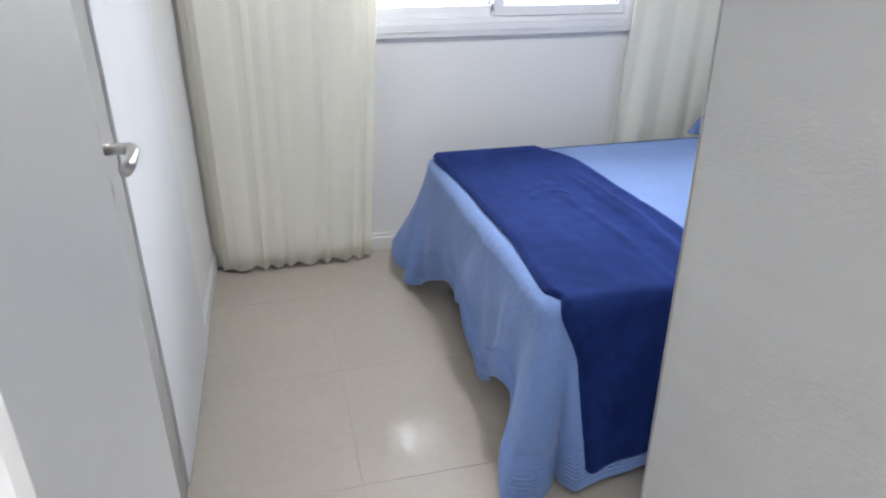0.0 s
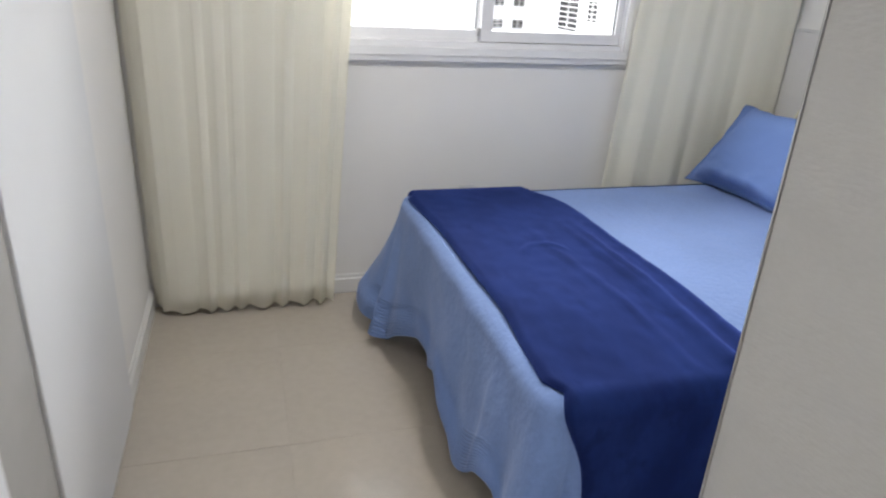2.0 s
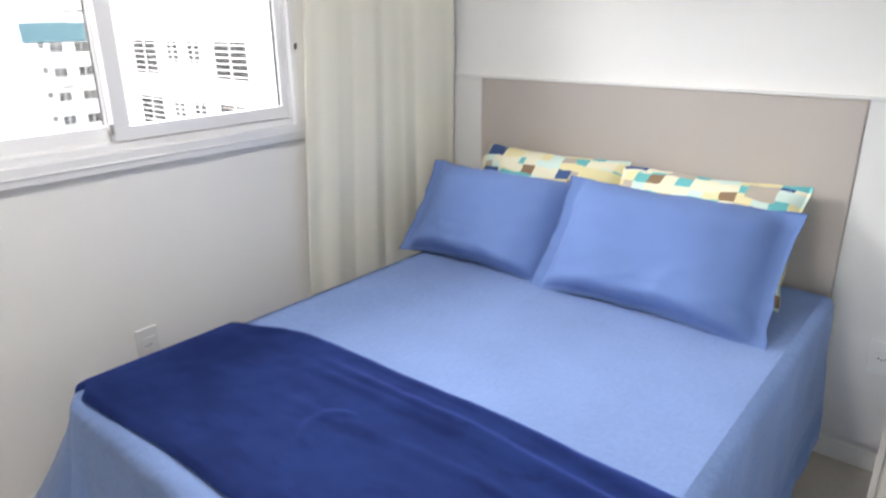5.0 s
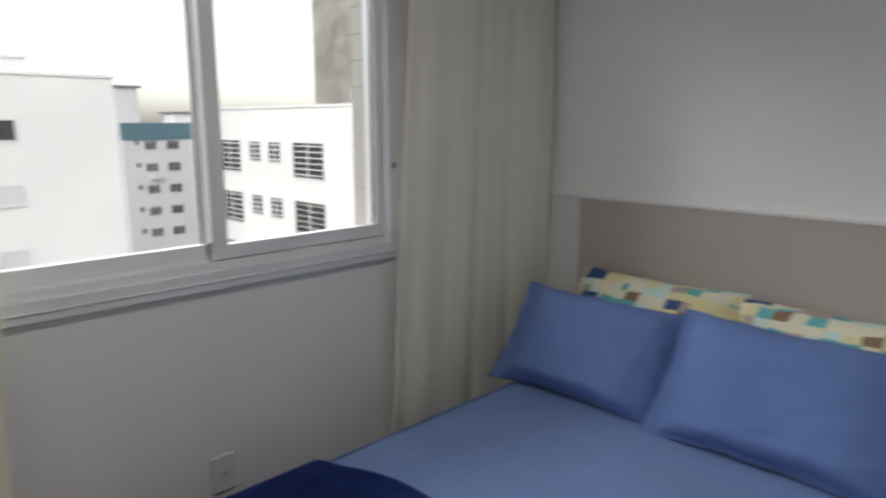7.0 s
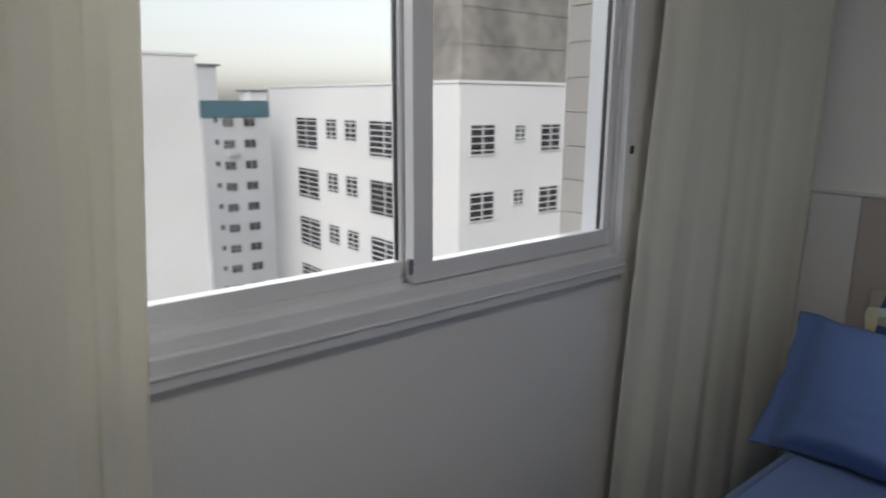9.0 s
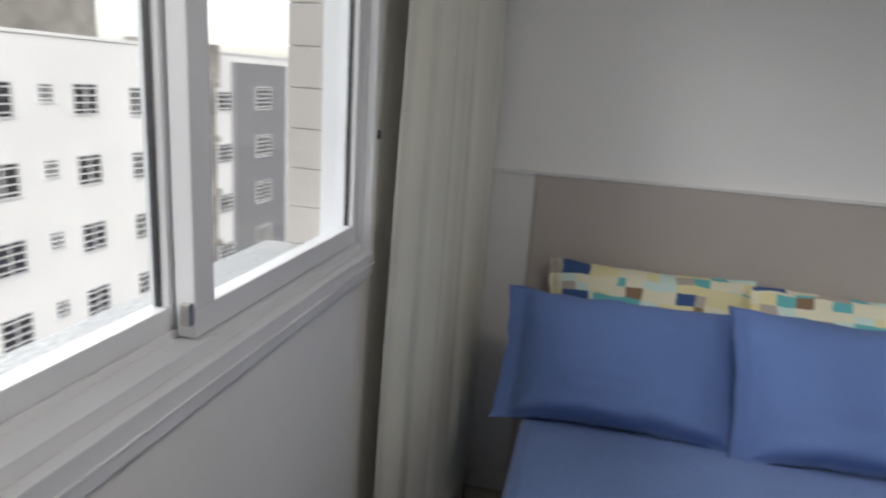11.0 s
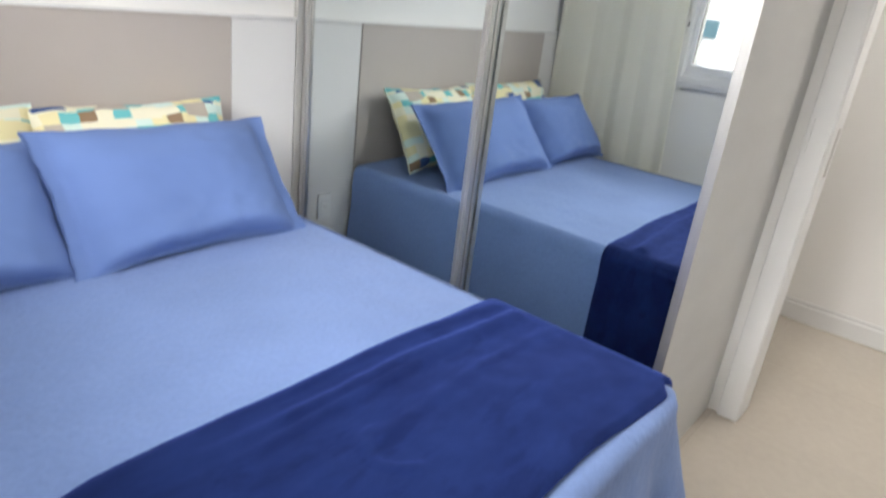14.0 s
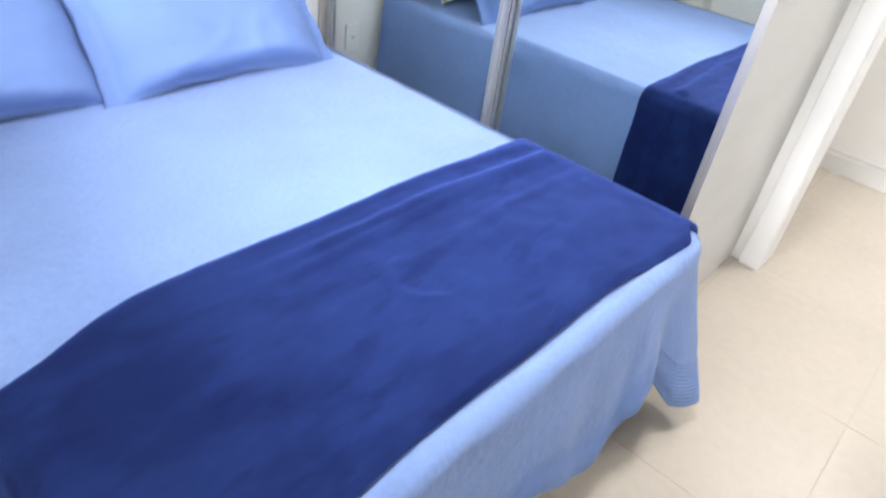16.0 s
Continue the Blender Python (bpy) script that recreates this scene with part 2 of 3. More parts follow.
def curtain_material(name, color, through_part, clear):
    m = bpy.data.materials.new(name)
    m.use_nodes = True
    nt = m.node_tree
    nt.nodes.remove(nt.nodes["Principled BSDF"])
    co = nt.nodes.new("ShaderNodeTexCoord")
    n = nt.nodes.new("ShaderNodeTexNoise")
    n.inputs["Scale"].default_value, n.inputs["Detail"].default_value = 350, 2
    nt.links.new(co.outputs["Object"], n.inputs["Vector"])
    ramp = nt.nodes.new("ShaderNodeValToRGB")
    ramp.color_ramp.elements[0].color = (*[c * 0.94 for c in color], 1)
    ramp.color_ramp.elements[1].color = (*[min(1, c * 1.05) for c in color], 1)
    nt.links.new(n.outputs[0], ramp.inputs[0])
    d, tr, cl = (nt.nodes.new("ShaderNodeBsdf" + k) for k in ("Diffuse", "Translucent", "Transparent"))
    nt.links.new(ramp.outputs[0], d.inputs[0])
    nt.links.new(ramp.outputs[0], tr.inputs[0])
    m1, m2 = nt.nodes.new("ShaderNodeMixShader"), nt.nodes.new("ShaderNodeMixShader")
    m1.inputs[0].default_value, m2.inputs[0].default_value = through_part, clear
    nt.links.new(d.outputs[0], m1.inputs[1])
    nt.links.new(tr.outputs[0], m1.inputs[2])
    nt.links.new(m1.outputs[0], m2.inputs[1])
    nt.links.new(cl.outputs[0], m2.inputs[2])
    nt.links.new(m2.outputs[0], nt.nodes["Material Output"].inputs[0])
    return m


def glass_material():
    m = bpy.data.materials.new("window glass")
    m.use_nodes = True
    nt = m.node_tree
    nt.nodes.remove(nt.nodes["Principled BSDF"])
    t, g = nt.nodes.new("ShaderNodeBsdfTransparent"), nt.nodes.new("ShaderNodeBsdfGlossy")
    t.inputs[0].default_value = (0.95, 0.97, 0.97, 1)
    g.inputs["Roughness"].default_value = 0.02
    lw = nt.nodes.new("ShaderNodeLayerWeight")
    pw = nt.nodes.new("ShaderNodeMath")
    pw.operation, pw.inputs[1].default_value = "POWER", 5.0
    f = nt.nodes.new("ShaderNodeMath")
    f.operation, f.inputs[1].default_value, f.inputs[2].default_value = "MULTIPLY_ADD", 0.45, 0.02
    nt.links.new(lw.outputs["Facing"], pw.inputs[0])
    nt.links.new(pw.outputs[0], f.inputs[0])
    mx = nt.nodes.new("ShaderNodeMixShader")
    nt.links.new(f.outputs[0], mx.inputs[0])
    nt.links.new(t.outputs[0], mx.inputs[1])
    nt.links.new(g.outputs[0], mx.inputs[2])
    nt.links.new(mx.outputs[0], nt.nodes["Material Output"].inputs[0])
    return m


SPREAD = bedspread_material()
PATCH = patch_material()
CREAM = curtain_material("cream voile", (0.985, 0.945, 0.84), 0.16, 0.09)
GLASS = glass_material()
MIRROR = bpy.data.materials.new("mirror silvering")
MIRROR.use_nodes = True
MIRROR.node_tree.nodes["Principled BSDF"].inputs["Metallic"].default_value = 1.0
MIRROR.node_tree.nodes["Principled BSDF"].inputs["Roughness"].default_value = 0.015
MIRROR.node_tree.nodes["Principled BSDF"].inputs["Base Color"].default_value = (0.71, 0.76, 0.765, 1)

# ---- the room: x = 0 is the bed's wall, y = 0 the window's wall ----
WEST, SOUTH, HALL, TOP = -2.898, -2.835, -4.09, 2.50
WX0, WX1, WZ0, WZ1 = -2.13, -0.779, 1.105, 2.185      # window opening
DX0, DX1, DZ = -2.632, -1.851, 2.10                    # door opening


def structure(name, bm, material, label, category):
    return tagged(part(name, bm, material), label, category, kind="structure")


structure("wall_north", boxes(((WEST - 0.15, 0, 0), (WX0, 0.20, TOP)), ((WX1, 0, 0), (0.15, 0.20, TOP)),
                   ((WX0, 0, 0), (WX1, 0.20, WZ0)), ((WX0, 0, WZ1), (WX1, 0.20, TOP))), WALL, "white painted wall with a sliding window", "wall")
structure("wall_east", box((0, HALL - 0.1, 0), (0.15, 0, TOP)), WALL, "white painted wall behind the bed", "wall")
structure("wall_west", box((WEST - 0.15, SOUTH, 0), (WEST, 0, TOP)), WALL, "white painted wall beside the open door", "wall")
structure("wall_south", boxes(((WEST - 0.15, SOUTH - 0.13, 0), (DX0, SOUTH, TOP)), ((DX1, SOUTH - 0.13, 0), (0, SOUTH, TOP)),
          ((DX0, SOUTH - 0.13, DZ), (DX1, SOUTH, TOP))), WALL, "white painted wall with the bedroom doorway", "wall")
structure("wall_hall_south", box((-4.4, HALL - 0.12, 0), (0, HALL, TOP)), WALL, "white painted hallway wall", "wall")
structure("wall_hall_west", box((-4.4, HALL, 0), (-4.25, SOUTH - 0.13, TOP)), WALL, "white hallway end wall", "wall")
structure("wall_hall_north", box((-4.4, SOUTH - 0.13, 0), (WEST - 0.15, SOUTH, TOP)), WALL, "white painted hallway wall", "wall")
structure("ceiling", box((-4.4, HALL - 0.12, TOP), (0.15, 0.20, TOP + 0.12)), CEIL, "white painted ceiling", "ceiling")
floor = structure("floor", box((-4.4, HALL - 0.12, -0.15), (0.15, 0.20, -0.0025)), GROUT, "beige polished porcelain tile floor", "floor")


def added_ceiling_light(x, y, watts, label):
    """An added, unseen flush round ceiling fitting with its fill lamp."""
    ob = thing("added_ceiling_light", (x, y, TOP), label, "lamp", "flush ceiling lights")
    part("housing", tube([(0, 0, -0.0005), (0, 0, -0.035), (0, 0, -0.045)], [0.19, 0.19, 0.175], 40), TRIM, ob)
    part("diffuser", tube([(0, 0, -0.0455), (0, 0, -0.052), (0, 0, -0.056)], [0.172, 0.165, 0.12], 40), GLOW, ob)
    bulb = new("ceiling_fill", bpy.data.lights.new("ceiling_fill", "AREA"))
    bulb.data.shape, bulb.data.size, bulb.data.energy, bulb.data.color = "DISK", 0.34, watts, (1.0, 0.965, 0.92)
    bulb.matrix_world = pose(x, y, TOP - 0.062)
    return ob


# Glow for the diffusers of the added fittings.
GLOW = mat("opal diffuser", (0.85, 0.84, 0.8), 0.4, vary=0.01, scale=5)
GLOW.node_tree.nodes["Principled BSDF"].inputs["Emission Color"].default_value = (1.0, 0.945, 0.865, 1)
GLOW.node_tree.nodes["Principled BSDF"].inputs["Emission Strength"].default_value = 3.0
# Neither fitting is in view; both are added to fill room and hall.
added_ceiling_light(-1.75, -1.15, 3.0, "unseen round white ceiling light added over the bed")
added_ceiling_light(-2.6, -3.6, 2.6, "unseen round white ceiling light added in the hallway")


def baseboard(runs):
    bm = bmesh.new()
    for lo, hi in runs:
        add_box(bm, lo, hi, 0.004, 1)
    return bm


structure("baseboard", baseboard([((WEST, -0.750, 0), (WEST + 0.014, -0.016, 0.075)), ((WEST, -0.750, 0.075), (WEST + 0.008, -0.016, 0.095)),
          ((WEST + 0.002, -0.014, 0), (-0.002, -0.0005, 0.075)), ((WEST + 0.002, -0.008, 0.075), (-0.002, -0.0005, 0.095)),
          ((-0.014, -2.10, 0), (-0.0005, -0.016, 0.075)), ((-0.008, -2.10, 0.075), (-0.0005, -0.016, 0.095)),
          ((-4.24, HALL + 0.0005, 0), (-0.01, HALL + 0.015, 0.095)), ((-4.24, HALL + 0.0005, 0.095), (-0.01, HALL + 0.009, 0.12))]),
          TRIM, "white moulded baseboard", "baseboard")

# door frame
frame_d = thing("door_frame", (DX1, SOUTH, 0), "white wooden door frame with a steel strike plate", "door frame", kind="structure")
under(part("jamb", box((DX1 - 0.035, SOUTH - 0.14, 0), (DX1 + 0.0, SOUTH - 0.0005, DZ), 0.003, 1), TRIM), frame_d)
under(part("jamb", box((DX0, SOUTH - 0.14, 0), (DX0 + 0.035, SOUTH + 0.01, DZ), 0.003, 1), TRIM), frame_d)
under(part("lintel", box((DX0 + 0.035, SOUTH - 0.14, DZ - 0.035), (DX1 - 0.035, SOUTH + 0.01, DZ), 0.003, 1), TRIM), frame_d)
under(part("architrave", box((DX1 - 0.032, SOUTH + 0.0005, 0), (DX1 + 0.045, SOUTH + 0.020, DZ + 0.05), 0.004, 1), TRIM), frame_d)
under(part("architrave", box((DX1 - 0.03, SOUTH - 0.158, 0), (DX1 + 0.045, SOUTH - 0.1405, DZ + 0.05), 0.004, 1), TRIM), frame_d)
under(part("strike_plate", box((DX1 - 0.0375, SOUTH - 0.11, 0.98), (DX1 - 0.0345, SOUTH - 0.07, 1.15), 0.001, 1), STEEL, label="satin steel strike plate"), frame_d)
under(part("keeper", box((-1.825, SOUTH + 0.0205, 1.06), (-1.810, SOUTH + 0.030, 1.18), 0.003), TRIM, label="small white plastic keeper"), frame_d)

# door leaf, open against the west wall
leaf = thing("door_1", (-2.775, -2.80, 0), "white lacquered door, open against the wall", "door", kind="structure")
leaf.rotation_euler = (0, 0, radians(2.8))
under(part("leaf", box((-2.809, -2.80, 0.012), (-2.775, -1.912, DZ - 0.04), 0.002, 1), DOOR), leaf)
structure("wall_panel", box((WEST + 0.0005, -1.5215, 0.004), (WEST + 0.018, -0.752, DZ), 0.002, 1), DOOR, "flat white panel lying against the wall", "wall panel")
# Strip placed and sized along sightlines to fit the camera's view past the leaf.
structure("wall_strip", box((WEST + 0.0005, -1.85, 0), (WEST + 0.010, -1.523, DZ), 0.002, 1), GREYSTRIP, "grey vertical strip on the wall behind the door", "wall strip")


def door_handle(x, y, z):
    rose = part("handle", tube([(x, y, z), (x + 0.008, y, z), (x + 0.010, y, z)], [0.026, 0.026, 0.023], 24), STEEL, label="satin steel lever handle", smooth=False)
    under(rose, leaf)
    pts = [(x + 0.008, y, z), (x + 0.040, y, z), (x + 0.052, y - 0.004, z), (x + 0.058, y - 0.016, z), (x + 0.059, y - 0.05, z - 0.001), (x + 0.058, y - 0.085, z - 0.004), (x + 0.054, y - 0.105, z - 0.008)]
    lever = part("lever", tube(pts, [0.0095, 0.0095, 0.0105, 0.0105, 0.0105, 0.0105, 0.0100], 16), STEEL, smooth=True)
    lever.parent = rose
    key = part("key_rose", tube([(x, y, z - 0.075), (x + 0.008, y, z - 0.075), (x + 0.010, y, z - 0.075)], [0.026, 0.026, 0.023], 24), STEEL)
    under(key, leaf)
    slot = part("keyhole", box((x + 0.0095, y - 0.003, z - 0.085), (x + 0.0108, y + 0.003, z - 0.066)), DARK)
    slot.parent = key


door_handle(-2.775, -1.972, 1.132)

# ---- window ----
window = thing("window_1", (WX0, 0, WZ0), "white aluminium two-panel sliding window", "window", kind="structure")


def wpart(name, bm, material=PVC, label=""):
    return under(part(name, bm, material, label=label), window)


wpart("window_trim", boxes(((WX0 - 0.012, -0.022, WZ0 - 0.045), (WX1 + 0.012, -0.0005, WZ0 + 0.012)), ((WX0 - 0.012, -0.022, WZ1 - 0.012), (WX1 + 0.012, -0.0005, WZ1 + 0.05)),
      ((WX0 - 0.012, -0.022, WZ0 + 0.012), (WX0 + 0.018, -0.0005, WZ1 - 0.012)), ((WX1 - 0.018, -0.022, WZ0 + 0.012), (WX1 + 0.012, -0.0005, WZ1 - 0.012)), bevel=0.003))
wpart("trim_bead", box((WX0 - 0.010, -0.027, WZ0 - 0.022), (WX1 + 0.010, -0.0225, WZ0 - 0.016), 0.001, 1))
wpart("window_frame", boxes(((WX0, 0.0, WZ0), (WX1, 0.11, WZ0 + 0.035)), ((WX0, 0.0, WZ1 - 0.035), (WX1, 0.11, WZ1)),
      ((WX0, 0.0, WZ0 + 0.035), (WX0 + 0.022, 0.11, WZ1 - 0.035)), ((WX1 - 0.022, 0.0, WZ0 + 0.035), (WX1, 0.11, WZ1 - 0.035)), bevel=0.002))
wpart("track", boxes(((WX0 + 0.022, 0.045, WZ0 + 0.035), (WX1 - 0.022, 0.050, WZ0 + 0.048)), ((WX0 + 0.022, 0.085, WZ0 + 0.035), (WX1 - 0.022, 0.090, WZ0 + 0.048))))
wpart("window_sill", box((WX0 + 0.009, 0.112, WZ0 + 0.0005), (WX1 - 0.009, 0.26, WZ0 + 0.012), 0.003), mat("granite sill", (0.42, 0.42, 0.42), 0.5, vary=0.15, scale=60, fine=0.3), "pale stone outer sill")

REVEAL = mat("beige reveal tile", (0.56, 0.52, 0.49), 0.7, vary=0.05, scale=4, fine=0.1, fine_scale=60)
for side_x in (WX0, WX1 - 0.008):
    for k in range(11):
        zz = WZ0 + 0.012 + k * 0.0965
        wpart("tile", box((side_x + 0.0005, 0.112, zz), (side_x + 0.0075, 0.205, zz + 0.0945), 0.001, 1), REVEAL)


def sash(x0, x1, y0, y1, s0, s1):
    z0, z1 = WZ0 + 0.038, WZ1 - 0.038
    f = wpart("sash", boxes(((x0, y0, z0), (x1, y1, z0 + 0.045)), ((x0, y0, z1 - 0.045), (x1, y1, z1)),
              ((x0, y0, z0 + 0.045), (x0 + s0, y1, z1 - 0.045)), ((x1 - s1, y0, z0 + 0.045), (x1, y1, z1 - 0.045)), bevel=0.003))
    ym = (y0 + y1) / 2
    pane = part("pane", box((x0 + s0, ym - 0.002, z0 + 0.045), (x1 - s1, ym + 0.002, z1 - 0.045)), GLASS)
    pane.parent = f
    pane.visible_shadow = False
    gas = part("gasket", boxes(((x0 + s0, ym - 0.006, z0 + 0.045), (x0 + s0 + 0.003, ym + 0.004, z1 - 0.045)), ((x1 - s1 - 0.003, ym - 0.004, z0 + 0.045), (x1 - s1, ym + 0.006, z1 - 0.045))), RUBBER)
    gas.parent = f
    return f


sash(-1.475, WX1 - 0.023, 0.012, 0.044, 0.052, 0.028)
sash(WX0 + 0.023, -1.432, 0.052, 0.084, 0.028, 0.048)
wpart("latch", box((-1.487, 0.014, WZ0 + 0.060), (-1.4755, 0.03, WZ0 + 0.095), 0.003), STEEL)
for pin_x, pin_z in ((WX1 + 0.005, 1.395),):
    wpart("pin", box((pin_x - 0.004, -0.030, pin_z), (pin_x + 0.004, -0.0225, pin_z + 0.022), 0.002), RUBBER, "small dark pin")
wpart("latch", box((WX1 - 0.034, 0.004, 1.62), (WX1 - 0.023, 0.012, 1.72), 0.003), PVC)

# ---- curtains ----
def curtain(x0, x1, y, material, name, label, folds, depth, seed, z0=0.012, slope=0.0, flare0=0.0, flare1=0.0, hook=0.0):
    def place(u, v):
        a0, a1 = x0 + flare0 * v, x1 + flare1 * v
        x = a0 + (a1 - a0) * u
        warp = u + 0.07 * wob(u * 5, seed, 0, 1) + 0.02 * wob(u * 13, seed + 2.0)
        ph = folds * warp * math.tau + 0.5 * wob(u * 3, v * 1.2, seed)
        s = math.sin(ph)
        a = depth * (0.35 + 0.65 * v + 0.35 * v ** 4) * (0.8 + 0.8 * wob(u * 7, seed + 5.5))
        yy = y + hook * smoothstep(0.10, 0.0, u) + slope * u + a * s + 0.010 * wob(u * 4, v * 2, seed)
        lift = 0.008 * (1 + s) if v > 0.985 else 0
        return Vector((x + 0.004 * math.sin(ph * 2 + seed), yy, TOP - 0.02 - (TOP - 0.02 - z0 - lift) * v))
    bm = sheet(int(folds * 18), 26, place)
    ob = tagged(part(name, bm, material), label, "curtain", "curtains at the window")
    so = ob.modifiers.new("thickness", "SOLIDIFY")
    so.thickness = 0.0012
    return ob


curtain(-2.885, -1.970, -0.115, CREAM, "curtain", "cream translucent voile curtain hanging to the floor", 9.5, 0.011, 1.0, flare1=-0.165, hook=0.09)
curtain(-0.700, -0.035, -0.075, CREAM, "curtain", "cream translucent voile curtain beside the bed", 4.5, 0.009, 6.0, slope=-0.12, flare0=-0.165)

# ---- headboard and sockets ----
hb = thing("headboard", (-0.02, -1.08, 0.0), "greige rectangular headboard panel fixed between white panels", "headboard")
under(part("panel", box((-0.030, -1.800, 0.10), (-0.001, -0.346, 1.252), 0.003, 1), HEAD), hb)
under(part("side_panel", box((-0.026, -0.344, 0.10), (-0.001, -0.03, 1.252), 0.003, 1), WHITEPANEL, label="white side panel"), hb)
under(part("side_panel", box((-0.026, -2.10, 0.10), (-0.001, -1.802, 1.252), 0.003, 1), WHITEPANEL, label="white side panel"), hb)
under(part("top_strip", box((-0.034, -2.10, 1.2525), (-0.0005, -0.03, 1.260), 0.001, 1), TRIM, label="thin white top strip"), hb)


def socket(at, turn, label):
    ob = thing("wall_socket", at, label, "socket", "wall sockets")
    ob.rotation_euler = (0, 0, turn)
    part("plate", box((-0.038, -0.009, -0.060), (0.038, 0.0, 0.060), 0.003), SOCKET, ob)
    ins = part("insert", box((-0.024, -0.0115, -0.026), (0.024, -0.0092, 0.026), 0.002), SOCKET, ob)
    for dx in (-0.0095, 0.0, 0.0095):
        part("pin_hole", tube([(dx, -0.0110, -0.004 if dx == 0 else 0.0), (dx, -0.0124, -0.004 if dx == 0 else 0.0)], 0.0026, 10), DARK, ins)
    return ob


socket((-1.497, -0.0005, 0.447), 0.0, "white wall socket under the window")
socket((-0.0265, -1.978, 0.436), radians(-90), "white wall socket beside the bed")

# ---- wardrobe with sliding mirror doors ----
wr = thing("wardrobe", (-1.0, -2.6, 0), "pale built-in wardrobe with sliding mirror doors", "wardrobe")
WF, WS = -2.085, -1.768


def rpart(name, bm, material, label=""):
    return under(part(name, bm, material, label=label), wr)


rpart("side_panel", box((WS, SOUTH + 0.002, 0), (WS + 0.015, WF - 0.004, TOP - 0.002), 0.002, 1), PANEL, "grey-white textured side panel")
rpart("edge_profile", boxes(((WS - 0.001, WF - 0.0035, 0), (WS + 0.016, WF, TOP - 0.002)), ((WS + 0.005, WF, 0), (WS + 0.009, WF + 0.002, TOP - 0.002))), ALU, "aluminium edge profile")
rpart("side_panel", box((-0.025, SOUTH + 0.002, 0), (-0.002, -2.105, TOP - 0.002), 0.002, 1), PANEL)
rpart("back_panel", box((WS + 0.017, SOUTH + 0.004, 0.06), (-0.025, SOUTH + 0.012, TOP - 0.004)), PANEL)
rpart("plinth", box((WS + 0.017, -2.25, 0), (-0.026, -2.105, 0.055)), PANEL)
rpart("top_rail", box((WS + 0.017, -2.25, TOP - 0.08), (-0.026, -2.105, TOP - 0.003)), PANEL)


def mirror_door(x0, x1, y, w0, w1):
    z0, z1 = 0.058, TOP - 0.085
    d = rpart("door", box((x0 + w0 - 0.003, y - 0.012, z0 + 0.025), (x1 - w1 + 0.003, y - 0.006, z1 - 0.025)), MIRROR, "mirrored sliding door")
    for a, b in ((x0, x0 + w0), (x1 - w1, x1)):
        st = part("stile", boxes(((a, y - 0.02, z0), (b, y + 0.004, z1)), ((a + 0.30 * (b - a), y + 0.004, z0), (a + 0.62 * (b - a), y + 0.009, z1)), bevel=0.002), ALU, label="aluminium stile")
        st.parent = d
    for a, b in ((z0, z0 + 0.028), (z1 - 0.028, z1)):
        ra = part("rail", box((x0 + w0, y - 0.018, a), (x1 - w1, y + 0.002, b), 0.002, 1), ALU, label="aluminium rail")
        ra.parent = d
    return d


mirror_door(-0.962, -0.048, -2.126, 0.027, 0.040)
mirror_door(WS + 0.018, -0.924, -2.160, 0.030, 0.036)

# ---- bed ----
BX0, BX1, BY0, BY1, BZ = -1.915, -0.05, -1.815, -0.416, 0.612
bed = thing("bed", (-1.0, -1.12, 0), "double box-spring bed standing against the headboard", "bed")
under(part("base", box((BX0 + 0.05, BY0 + 0.04, 0.13), (BX1 - 0.01, BY1 - 0.04, 0.35), 0.02, 3), BOXM), bed)
under(part("mattress", box((BX0 + 0.05, BY0 + 0.04, 0.351), (BX1 - 0.01, BY1 - 0.04, 0.593), 0.04, 4), BOXM), bed)
for lx in (BX0 + 0.12, -1.05, BX1 - 0.1):
    for ly in (BY0 + 0.11, BY1 - 0.11):
        under(part("foot", tube([(lx, ly, 0.0), (lx, ly, 0.10), (lx, ly, 0.1305)], [0.026, 0.032, 0.034], 16), LEGM, label="black plastic foot"), bed)

# perimeter of the top, from the head on the window side, round the foot, back to the head
RAD = 0.07


def rim():
    out = []
    n = 90
    for i in range(n):
        out.append((Vector((BX1 + (BX0 + RAD - BX1) * i / n, BY1, 0)), Vector((0, 1, 0))))
    for i in range(30):
        a = math.pi / 2 + math.pi / 2 * i / 30
        c = Vector((BX0 + RAD, BY1 - RAD, 0))
        d = Vector((math.cos(a), math.sin(a), 0))
        out.append((c + RAD * d, d))
    for i in range(120):
        out.append((Vector((BX0, BY1 - RAD + (BY0 - BY1 + 2 * RAD) * i / 120, 0)), Vector((-1, 0, 0))))
    for i in range(30):
        a = math.pi + math.pi / 2 * i / 30
        c = Vector((BX0 + RAD, BY0 + RAD, 0))
        d = Vector((math.cos(a), math.sin(a), 0))
        out.append((c + RAD * d, d))
    for i in range(n + 1):
        out.append((Vector((BX0 + RAD + (BX1 - BX0 - RAD) * i / n, BY0, 0)), Vector((0, -1, 0))))
    return out


RIM = rim()
LEN = [0.0]
for (a, _), (b, _) in zip(RIM, RIM[1:]):
    LEN.append(LEN[-1] + (b - a).length)
CNW = LEN[90 + 15]
CSW = LEN[90 + 30 + 120 + 15]


# the hem's rise and fall along the foot: metres past the window-side corner, change of height
HEM = ((0.09, -0.11), (0.45, 0.05), (0.72, 0.10), (0.98, -0.03), (1.19, 0.13), (CSW - CNW + 0.02, -0.12))


